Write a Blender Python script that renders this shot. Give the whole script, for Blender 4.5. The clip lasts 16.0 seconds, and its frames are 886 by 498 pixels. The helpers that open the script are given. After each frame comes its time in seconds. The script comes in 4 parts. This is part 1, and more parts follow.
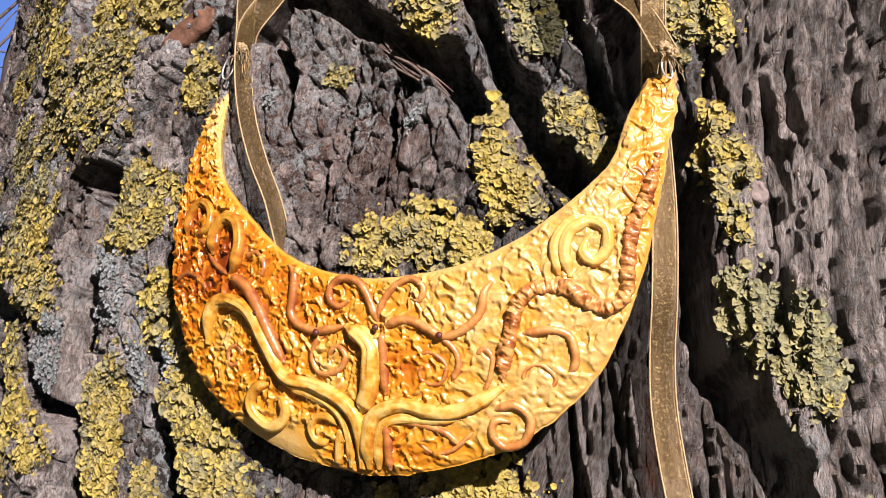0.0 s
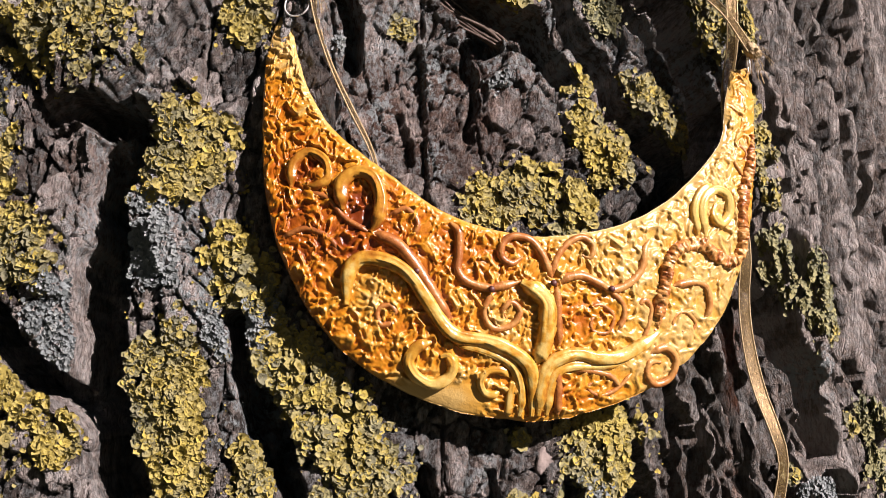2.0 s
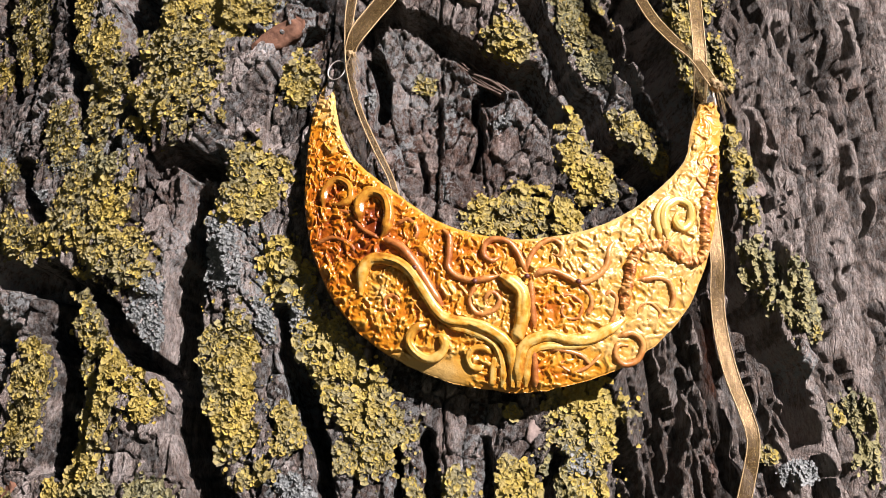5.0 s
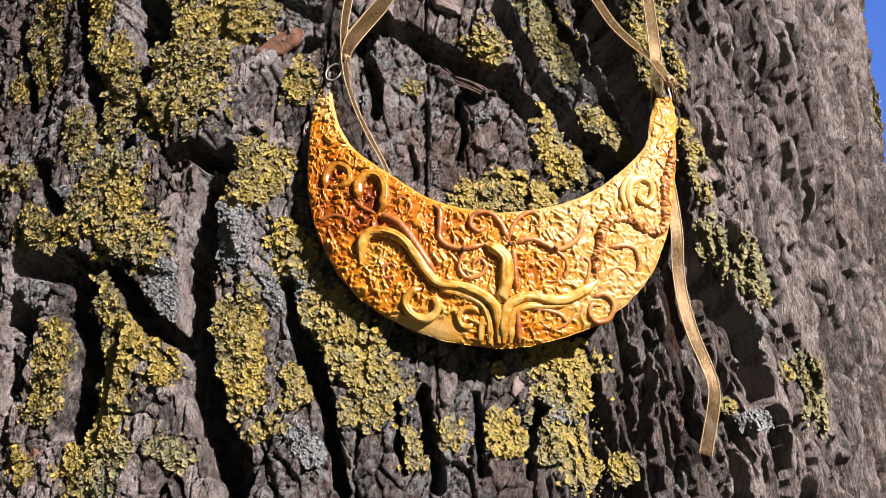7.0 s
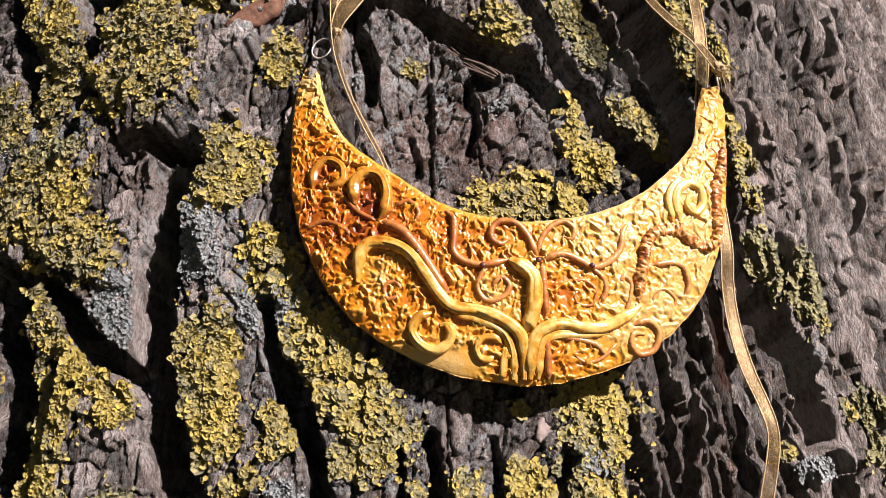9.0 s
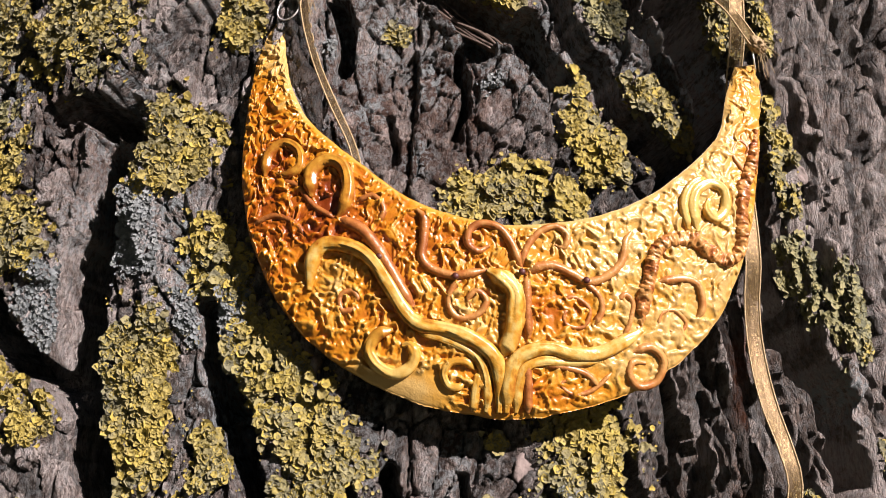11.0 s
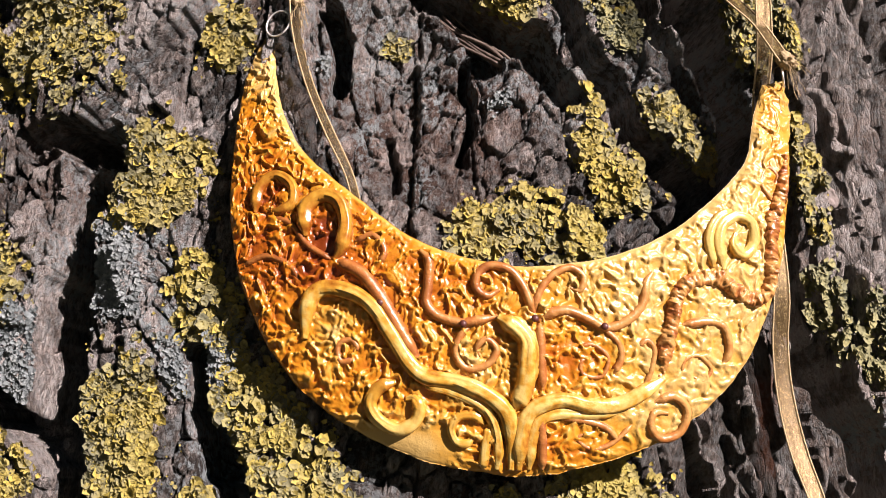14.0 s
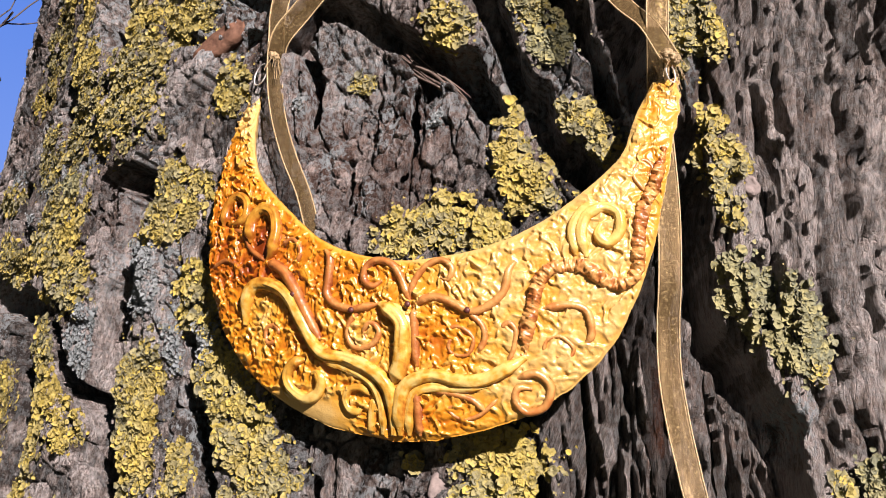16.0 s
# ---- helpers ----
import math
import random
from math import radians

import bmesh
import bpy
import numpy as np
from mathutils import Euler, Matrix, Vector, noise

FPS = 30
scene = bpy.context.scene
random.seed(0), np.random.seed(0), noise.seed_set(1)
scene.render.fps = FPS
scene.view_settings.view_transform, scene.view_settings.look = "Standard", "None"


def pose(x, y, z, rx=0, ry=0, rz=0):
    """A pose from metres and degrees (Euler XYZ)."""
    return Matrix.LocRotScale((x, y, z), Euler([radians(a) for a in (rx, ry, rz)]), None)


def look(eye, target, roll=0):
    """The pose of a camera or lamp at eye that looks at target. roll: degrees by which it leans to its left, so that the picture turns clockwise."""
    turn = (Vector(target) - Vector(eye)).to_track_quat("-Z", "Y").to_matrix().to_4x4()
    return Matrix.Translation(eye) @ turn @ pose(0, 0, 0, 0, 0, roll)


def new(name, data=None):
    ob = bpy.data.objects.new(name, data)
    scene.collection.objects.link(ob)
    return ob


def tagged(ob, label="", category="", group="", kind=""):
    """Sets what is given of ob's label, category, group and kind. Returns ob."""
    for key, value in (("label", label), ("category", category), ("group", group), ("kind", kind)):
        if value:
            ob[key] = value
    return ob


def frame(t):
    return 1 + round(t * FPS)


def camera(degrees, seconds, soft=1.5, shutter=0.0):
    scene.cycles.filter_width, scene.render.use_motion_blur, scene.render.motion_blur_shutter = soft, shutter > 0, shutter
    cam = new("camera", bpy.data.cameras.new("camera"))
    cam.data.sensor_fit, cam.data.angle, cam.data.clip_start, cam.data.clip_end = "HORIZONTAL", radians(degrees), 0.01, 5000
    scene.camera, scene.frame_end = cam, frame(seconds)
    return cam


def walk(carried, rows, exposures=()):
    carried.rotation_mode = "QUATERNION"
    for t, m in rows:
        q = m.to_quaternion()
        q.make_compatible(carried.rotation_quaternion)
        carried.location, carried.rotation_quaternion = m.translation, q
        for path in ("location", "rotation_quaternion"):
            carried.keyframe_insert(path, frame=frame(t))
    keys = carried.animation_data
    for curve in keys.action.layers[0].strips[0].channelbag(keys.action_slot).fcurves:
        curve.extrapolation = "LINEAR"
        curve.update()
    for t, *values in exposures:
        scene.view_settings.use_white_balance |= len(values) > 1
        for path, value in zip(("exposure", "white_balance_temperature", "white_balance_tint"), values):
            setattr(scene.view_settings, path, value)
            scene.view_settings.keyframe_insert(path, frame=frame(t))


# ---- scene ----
cam = camera(48.7, 16.0, soft=0.9)
METRES, EYE, TILT, LEAN, TURN = 0.92, 1.2548, 11.94, -7.24, 23.581
START_X, START_Y = 0.1183, -0.2103
ROWS = [
    (0.0, 0.0, 0.0, 0.0, 0.0, 0.0, 0.0),
    (0.5, -0.0362, -0.0042, -0.0033, -5.49, -0.76, -0.07),
    (1.0, -0.0934, -0.0033, 0.0045, -14.34, -1.6, -0.76),
    (1.5, -0.1456, 0.0198, -0.0001, -23.28, -2.26, -1.34),
    (2.0, -0.1952, 0.0471, 0.0012, -33.41, -2.76, -1.57),
    (2.5, -0.1986, 0.0498, 0.004, -34.14, -1.86, -1.8),
    (3.0, -0.1555, 0.0248, 0.0093, -24.41, -0.81, -1.93),
    (3.5, -0.1003, 0.0114, 0.0046, -14.69, -1.43, 0.14),
    (6.0, -0.2053, -0.0783, -0.0633, -25.6, 7.11, -0.22),
    (6.5, -0.2048, -0.0811, -0.0696, -24.8, 7.63, 1.06),
    (7.0, -0.1915, -0.073, -0.0707, -23.65, 7.35, 0.45),
    (7.5, -0.1807, -0.0683, -0.0717, -22.93, 7.45, 1.32),
    (8.0, -0.1885, -0.0559, -0.0684, -25.46, 6.82, 0.91),
    (8.5, -0.2109, -0.027, -0.0459, -29.43, 6.03, 0.18),
    (9.0, -0.1864, -0.0046, -0.054, -27.04, 6.74, 0.07),
    (11.5, -0.143, 0.0281, -0.0223, -23.97, 1.95, -2.26),
    (12.0, -0.1812, 0.0308, -0.0142, -28.61, 1.12, -2.21),
    (12.5, -0.1646, 0.0342, -0.0169, -28.02, 1.58, -2.65),
    (13.0, -0.1408, 0.0516, -0.0142, -27.46, 0.98, -2.7),
    (13.5, -0.1455, 0.0568, -0.0148, -26.72, 0.9, -2.23),
    (14.0, -0.139, 0.0456, -0.008, -24.19, 0.9, -1.78),
    (14.5, -0.1054, 0.0128, -0.0056, -17.14, 1.61, -0.25),
    (15.0, -0.0715, -0.0129, -0.0076, -10.72, 1.35, -1.03),
    (15.5, -0.0411, -0.0185, -0.0125, -4.59, 2.41, -1.13),
    (16.0, -0.019, -0.0248, -0.0178, -2.3, 2.65, -0.35),
]
walk(cam, [(t, pose(START_X, START_Y, EYE, TILT, LEAN, TURN) @ pose(METRES * x, METRES * y, METRES * z, 90 + pitch, roll, yaw)) for t, x, y, z, yaw, pitch, roll in ROWS],
     exposures=[(t, stops, 6400, 27) for t, stops in ((0.0, 1.20), (1.0, 1.12), (2.0, 1.14), (3.0, 1.36), (6.5, 1.22), (9.0, 1.33), (11.5, 1.08), (12.5, 1.28), (16.0, 1.26))])

# ---- world, sun ----
SUN_FROM = Vector((0.59, -0.66, 0.47)).normalized()
world = bpy.data.worlds.new("sky")
scene.world = world
world.use_nodes = True
nt = world.node_tree
sky = nt.nodes.new("ShaderNodeTexSky")
sky.sky_type, sky.sun_disc = "NISHITA", False
sky.dust_density, sky.ozone_density, sky.air_density = 0.0, 6.0, 1.0
sky.sun_elevation = math.asin(SUN_FROM.z)
sky.sun_rotation = math.atan2(SUN_FROM.x, SUN_FROM.y)
blue = nt.nodes.new("ShaderNodeHueSaturation")
blue.inputs["Saturation"].default_value = 1.3
nt.links.new(sky.outputs[0], blue.inputs["Color"])
nt.links.new(blue.outputs[0], nt.nodes["Background"].inputs[0])
nt.nodes["Background"].inputs[1].default_value = 0.002
sun = new("sun", bpy.data.lights.new("sun", "SUN"))
sun.data.energy, sun.data.angle, sun.data.color = 5.0, radians(0.55), (1.0, 0.92, 0.81)
sun.matrix_world = look(SUN_FROM * 20, (0, 0, 0))


# ---- materials ----
def material(name, rough=0.8, metal=0.0):
    m = bpy.data.materials.new(name)
    m.use_nodes = True
    b = m.node_tree.nodes["Principled BSDF"]
    b.inputs["Roughness"].default_value, b.inputs["Metallic"].default_value = rough, metal
    return m, m.node_tree, b


def node(tree, kind, **values):
    n = tree.nodes.new(kind)
    for key, v in values.items():
        n.inputs[key.replace("_", " ")].default_value = v
    return n


def coords(tree, scale=(1, 1, 1)):
    c = tree.nodes.new("ShaderNodeTexCoord")
    mp = tree.nodes.new("ShaderNodeMapping")
    mp.inputs["Scale"].default_value = scale
    tree.links.new(c.outputs["Object"], mp.inputs[0])
    return mp.outputs[0]


def noise_tex(tree, vec, scale, detail=5, rough=0.6):
    n = node(tree, "ShaderNodeTexNoise", Scale=scale, Detail=detail, Roughness=rough)
    tree.links.new(vec, n.inputs["Vector"])
    return n.outputs[0]


def ramp(tree, fac, *stops):
    r = tree.nodes.new("ShaderNodeValToRGB")
    el = r.color_ramp.elements
    while len(el) < len(stops):
        el.new(0.5)
    for e, (p, c) in zip(el, stops):
        e.position, e.color = p, (*c, 1) if len(c) == 3 else (c[0], c[0], c[0], 1)
    tree.links.new(fac, r.inputs[0])
    return r.outputs[0]


def mix(tree, fac, a, b, blend="MIX"):
    n = tree.nodes.new("ShaderNodeMix")
    n.data_type, n.blend_type = "RGBA", blend
    for s, v in ((n.inputs[0], fac), (n.inputs[6], a), (n.inputs[7], b)):
        if isinstance(v, (int, float)):
            s.default_value = v
        elif isinstance(v, tuple):
            s.default_value = (*v, 1)
        else:
            tree.links.new(v, s)
    return n.outputs[2]


def attribute(tree, name):
    a = tree.nodes.new("ShaderNodeAttribute")
    a.attribute_name = name
    return a


def bump(tree, bsdf, height, strength, distance):
    b = node(tree, "ShaderNodeBump", Strength=strength, Distance=distance)
    tree.links.new(height, b.inputs["Height"])
    tree.links.new(b.outputs[0], bsdf.inputs["Normal"])


def bark_material():
    m, t, b = material("bark", 0.75)
    b.inputs["Specular IOR Level"].default_value = 0.30
    v = coords(t)
    fibre = attribute(t, "fibre").outputs["Fac"]
    vs = mix(t, fibre, coords(t, (1, 1, 0.50)), coords(t, (1, 1, 0.26)))
    big = noise_tex(t, v, 30, 4)
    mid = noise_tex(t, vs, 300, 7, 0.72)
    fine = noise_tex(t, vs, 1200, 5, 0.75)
    tone = attribute(t, "tone").outputs["Fac"]
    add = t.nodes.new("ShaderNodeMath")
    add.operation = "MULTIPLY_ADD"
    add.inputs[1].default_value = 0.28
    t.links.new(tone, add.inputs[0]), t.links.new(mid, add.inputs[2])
    # same noise as the bump: shaded pits and bright highlights painted into the colour
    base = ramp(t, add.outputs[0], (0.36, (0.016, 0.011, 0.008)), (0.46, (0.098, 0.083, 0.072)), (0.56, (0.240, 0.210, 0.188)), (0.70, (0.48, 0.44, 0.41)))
    warm = ramp(t, big, (0.48, (0.0,)), (0.70, (0.55,)))
    base = mix(t, warm, base, mix(t, mid, (0.06, 0.03, 0.02), (0.28, 0.175, 0.130)))
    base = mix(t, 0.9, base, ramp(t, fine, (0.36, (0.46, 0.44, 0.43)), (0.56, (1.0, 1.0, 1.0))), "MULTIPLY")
    # flank colour lifted paler to stand in for its sheen in the sun
    pale = t.nodes.new("ShaderNodeMath")
    pale.operation = "MULTIPLY"
    pale.inputs[1].default_value = 0.26
    t.links.new(fibre, pale.inputs[0])
    base = mix(t, pale.outputs[0], base, mix(t, mid, (0.05, 0.042, 0.034), (0.44, 0.38, 0.32)))
    base = mix(t, attribute(t, "rust").outputs["Fac"], base, mix(t, mid, (0.08, 0.03, 0.018), (0.32, 0.15, 0.09)))
    crust = ramp(t, noise_tex(t, v, 420, 6, 0.75), (0.47, (0.0,)), (0.55, (1.0,)))
    where = attribute(t, "crust").outputs["Fac"]
    mul = t.nodes.new("ShaderNodeMath")
    mul.operation = "MULTIPLY"
    t.links.new(crust, mul.inputs[0]), t.links.new(where, mul.inputs[1])
    base = mix(t, mul.outputs[0], base, (0.31, 0.36, 0.37))
    t.links.new(base, b.inputs["Base Color"])
    crack = node(t, "ShaderNodeTexVoronoi", Scale=420.0)
    crack.feature = "DISTANCE_TO_EDGE"
    warp = mix(t, 0.012, vs, noise_tex(t, v, 300, 3), "ADD")
    t.links.new(warp, crack.inputs["Vector"])
    lines = ramp(t, crack.outputs["Distance"], (0.0, (0.0,)), (0.10, (1.0,)))
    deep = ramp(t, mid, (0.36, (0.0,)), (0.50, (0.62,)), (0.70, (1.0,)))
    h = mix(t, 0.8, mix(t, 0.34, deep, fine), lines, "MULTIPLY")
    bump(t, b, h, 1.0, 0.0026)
    return m


def lichen_material(name, dark, light, tip):
    m, t, b = material(name, 0.85)
    v = coords(t)
    isl = t.nodes.new("ShaderNodeNewGeometry").outputs["Random Per Island"]
    col = ramp(t, isl, (0.0, dark), (0.55, light), (1.0, tip))
    n = noise_tex(t, v, 520, 5, 0.7)
    col = mix(t, 0.8, col, ramp(t, n, (0.34, (0.58, 0.58, 0.52)), (0.54, (1.0, 1.0, 1.0))), "MULTIPLY")
    big = noise_tex(t, v, 38, 3)
    col = mix(t, ramp(t, big, (0.46, (0.0,)), (0.62, (0.6,))), col, tip)
    t.links.new(col, b.inputs["Base Color"])
    bump(t, b, noise_tex(t, v, 1000, 4), 0.7, 0.0007)
    return m


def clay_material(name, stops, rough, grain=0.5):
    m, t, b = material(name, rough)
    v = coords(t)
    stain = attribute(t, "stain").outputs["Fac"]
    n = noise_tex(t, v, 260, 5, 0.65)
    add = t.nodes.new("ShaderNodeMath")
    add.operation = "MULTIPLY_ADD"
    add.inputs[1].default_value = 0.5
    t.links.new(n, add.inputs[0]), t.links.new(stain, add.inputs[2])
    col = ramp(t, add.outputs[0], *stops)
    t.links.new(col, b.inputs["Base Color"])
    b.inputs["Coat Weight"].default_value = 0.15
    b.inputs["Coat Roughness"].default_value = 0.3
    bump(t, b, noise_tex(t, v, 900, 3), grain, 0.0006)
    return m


def plain(name, a, c, scale, rough, metal=0.0, strength=0.3, dist=0.0003):
    m, t, b = material(name, rough, metal)
    n = noise_tex(t, coords(t), scale, 4)
    t.links.new(ramp(t, n, (0.35, a), (0.65, c)), b.inputs["Base Color"])
    bump(t, b, n, strength, dist)
    return m


def ribbon_material():
    m, t, b = material("ribbon_gauze", 0.38, 0.55)
    uv = coords(t, (1, 1, 1))
    w = node(t, "ShaderNodeTexWave", Scale=2600.0, Distortion=6.0)
    t.links.new(uv, w.inputs[0])
    col = ramp(t, w.outputs["Fac"], (0.2, (0.105, 0.068, 0.026)), (0.8, (0.18, 0.12, 0.05)))
    # sparkle of the gauze painted into its colour as bright gold specks
    glint = ramp(t, noise_tex(t, uv, 1500, 3, 0.7), (0.54, (0.0,)), (0.62, (0.8,)))
    col = mix(t, glint, col, (0.52, 0.39, 0.17))
    t.links.new(col, b.inputs["Base Color"])
    clear = t.nodes.new("ShaderNodeBsdfTransparent")
    mx = t.nodes.new("ShaderNodeMixShader")
    mx.inputs[0].default_value = 0.52
    t.links.new(b.outputs[0], mx.inputs[1]), t.links.new(clear.outputs[0], mx.inputs[2])
    t.links.new(mx.outputs[0], t.nodes["Material Output"].inputs[0])
    bump(t, b, w.outputs["Fac"], 0.35, 0.0002)
    return m


BARK = bark_material()
YELLOW = lichen_material("yellow_lichen", (0.14, 0.14, 0.090), (0.245, 0.228, 0.103), (0.385, 0.305, 0.052))
WHITE = lichen_material("white_lichen", (0.115, 0.14, 0.145), (0.18, 0.21, 0.215), (0.26, 0.29, 0.29))
GREEN = lichen_material("green_lichen", (0.11, 0.12, 0.075), (0.19, 0.195, 0.11), (0.27, 0.25, 0.10))
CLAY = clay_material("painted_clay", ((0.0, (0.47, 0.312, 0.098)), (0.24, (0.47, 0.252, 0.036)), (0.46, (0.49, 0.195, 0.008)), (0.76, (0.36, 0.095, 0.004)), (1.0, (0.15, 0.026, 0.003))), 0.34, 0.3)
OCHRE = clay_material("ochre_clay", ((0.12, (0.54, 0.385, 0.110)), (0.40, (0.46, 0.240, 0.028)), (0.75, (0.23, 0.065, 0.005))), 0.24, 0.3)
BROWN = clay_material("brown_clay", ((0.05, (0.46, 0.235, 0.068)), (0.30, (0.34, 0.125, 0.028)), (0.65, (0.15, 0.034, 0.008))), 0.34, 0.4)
BEAD = plain("bead", (0.05, 0.010, 0.008), (0.08, 0.02, 0.015), 600, 0.5)
GAUZE = ribbon_material()
CORD = plain("ribbon_edge", (0.28, 0.195, 0.09), (0.42, 0.33, 0.19), 2500, 0.45, 0.25, 0.8)
STEEL = plain("steel_wire", (0.80, 0.80, 0.78), (0.9, 0.89, 0.87), 500, 0.35, 0.5)
CHIP = plain("bare_bark", (0.08, 0.036, 0.019), (0.17, 0.085, 0.05), 260, 0.85, 0.0, 0.8, 0.001)
GREYCHIP = plain("pale_bark", (0.13, 0.11, 0.10), (0.23, 0.19, 0.17), 300, 0.9, 0.0, 0.8, 0.001)
FIBRE = plain("bark_fibre", (0.06, 0.042, 0.033), (0.15, 0.115, 0.092), 400, 0.95, 0.0, 0.8, 0.001)
TWIG = plain("twig_bark", (0.045, 0.035, 0.035), (0.09, 0.07, 0.06), 60, 0.9)
GRASS = plain("grass_ground", (0.020, 0.028, 0.010), (0.055, 0.052, 0.025), 3, 1.0, 0.0, 0.6, 0.03)

# ---- relief of the trunk: arc u across its front, height z ----
RADIUS, AXIS_X, AXIS_Y = 0.3203, -0.0484, 0.3355


def lattice(ix, iy, seed):
    h = (ix.astype(np.int64) * 374761393 + iy.astype(np.int64) * 668265263 + seed * 982451653) & 0x7FFFFFFF
    h = ((h ^ (h >> 13)) * 1274126177) & 0x7FFFFFFF
    return ((h ^ (h >> 16)) & 0xFFFF) / 32767.5 - 1.0


def wave(x, y, seed):
    """Smooth noise between -1 and 1."""
    x, y = np.broadcast_arrays(np.asarray(x, float), np.asarray(y, float))
    ix, iy = np.floor(x), np.floor(y)
    fx, fy = x - ix, y - iy
    fx, fy = fx * fx * (3 - 2 * fx), fy * fy * (3 - 2 * fy)
    a, b = lattice(ix, iy, seed), lattice(ix + 1, iy, seed)
    c, d = lattice(ix, iy + 1, seed), lattice(ix + 1, iy + 1, seed)
    return (a + (b - a) * fx) * (1 - fy) + (c + (d - c) * fx) * fy


def octaves(x, y, seed, n=3):
    return sum(wave(x * 2 ** i, y * 2 ** i, seed + i) / 2 ** i for i in range(n)) / 1.6


def smooth(lo, hi, v):
    k = np.clip((v - lo) / (hi - lo), 0, 1)
    return k * k * (3 - 2 * k)


furrows = []


def furrow(half, depth, line):
    furrows.append((half, depth, line))


furrow(0.0066, .022, ((-0.057, 1.321), (-0.062, 1.301), (-0.061, 1.278), (-0.061, 1.256), (-0.055, 1.235), (-0.049, 1.215), (-0.041, 1.199)))
furrow(0.0055, .016, ((-0.150, 1.289), (-0.133, 1.286), (-0.117, 1.282), (-0.108, 1.274)))
furrow(0.0040, .016, ((-0.099, 1.280), (-0.082, 1.263), (-0.067, 1.252), (-0.060, 1.246)))
furrow(0.0069, .018, ((-0.119, 1.270), (-0.107, 1.254), (-0.106, 1.238), (-0.107, 1.221)))
furrow(0.0061, .016, ((-0.148, 1.271), (-0.137, 1.263)))
furrow(0.0035, .017, ((-0.026, 1.272), (-0.020, 1.252), (-0.012, 1.235), (-0.007, 1.215), (-0.002, 1.200)))
furrow(0.0041, .014, ((-0.011, 1.374), (0.000, 1.386), (0.014, 1.384), (0.032, 1.375), (0.042, 1.359)))
furrow(0.0023, .012, ((-0.004, 1.370), (-0.000, 1.361), (-0.000, 1.347)))
furrow(0.0025, .012, ((0.035, 1.358), (0.039, 1.341), (0.037, 1.327)))
furrow(0.0009, .005, ((0.017, 1.333), (0.020, 1.319)))
furrow(0.0043, .017, ((0.052, 1.394), (0.062, 1.376), (0.071, 1.358), (0.082, 1.340), (0.095, 1.326)))
furrow(0.0045, .014, ((0.032, 1.374), (0.053, 1.362), (0.063, 1.348)))
furrow(0.0077, .019, ((0.093, 1.407), (0.099, 1.379), (0.105, 1.360), (0.110, 1.337), (0.109, 1.324)))
furrow(0.0034, .014, ((0.085, 1.383), (0.092, 1.364), (0.096, 1.349)))
furrow(0.0032, .013, ((0.067, 1.413), (0.076, 1.395), (0.083, 1.377)))
furrow(0.0044, .020, ((0.120, 1.326), (0.121, 1.307), (0.125, 1.293), (0.132, 1.282), (0.141, 1.271), (0.147, 1.261), (0.150, 1.250), (0.151, 1.243)))
furrow(0.0031, .010, ((-0.187, 1.418), (-0.177, 1.394), (-0.170, 1.371)))
furrow(0.0035, .013, ((-0.146, 1.416), (-0.133, 1.382), (-0.120, 1.353)))
furrow(0.0044, .014, ((-0.111, 1.405), (-0.100, 1.383), (-0.100, 1.365)))
furrow(0.0032, .010, ((-0.105, 1.335), (-0.100, 1.349)))
furrow(0.0030, .012, ((-0.081, 1.327), (-0.067, 1.329), (-0.057, 1.341), (-0.045, 1.359), (-0.026, 1.375)))
furrow(0.0040, .012, ((-0.062, 1.318), (-0.056, 1.329)))
furrow(0.0038, .010, ((-0.146, 1.334), (-0.134, 1.310)))
furrow(0.0027, .012, ((0.024, 1.231), (0.028, 1.212), (0.030, 1.201)))
furrow(0.0025, .012, ((0.014, 1.228), (0.018, 1.206)))
furrow(0.0014, .008, ((0.044, 1.233), (0.046, 1.205)))
furrow(0.0021, .009, ((0.068, 1.230), (0.063, 1.206)))
furrow(0.0016, .008, ((0.089, 1.243), (0.093, 1.221)))
furrow(0.0014, .007, ((0.106, 1.247), (0.107, 1.219)))
furrow(0.0028, .010, ((0.232, 1.430), (0.240, 1.398), (0.255, 1.366), (0.262, 1.345)))
furrow(0.0024, .009, ((0.191, 1.440), (0.195, 1.382), (0.200, 1.352), (0.207, 1.325)))
furrow(0.0026, .009, ((0.262, 1.490), (0.268, 1.467), (0.277, 1.445)))
furrow(0.0022, .008, ((0.163, 1.430), (0.168, 1.395), (0.176, 1.368)))
furrow(0.0022, .008, ((0.196, 1.300), (0.203, 1.270), (0.212, 1.240)))
furrow(0.0022, .008, ((-0.046, 1.400), (-0.023, 1.387)))
furrow(0.0025, .009, ((-0.024, 1.388), (-0.017, 1.396), (-0.006, 1.404)))
furrow(0.0090, .026, ((-0.108, 1.416), (-0.102, 1.400), (-0.0985, 1.390)))
furrow(0.0040, .026, ((-0.076, 1.330), (-0.067, 1.328), (-0.058, 1.325)))
furrow(0.0015, .006, ((-0.141, 1.334), (-0.137, 1.353), (-0.136, 1.368)))
furrow(0.0016, .006, ((-0.181, 1.345), (-0.178, 1.360)))
furrow(0.0034, .012, ((-0.139, 1.288), (-0.123, 1.289), (-0.103, 1.283)))


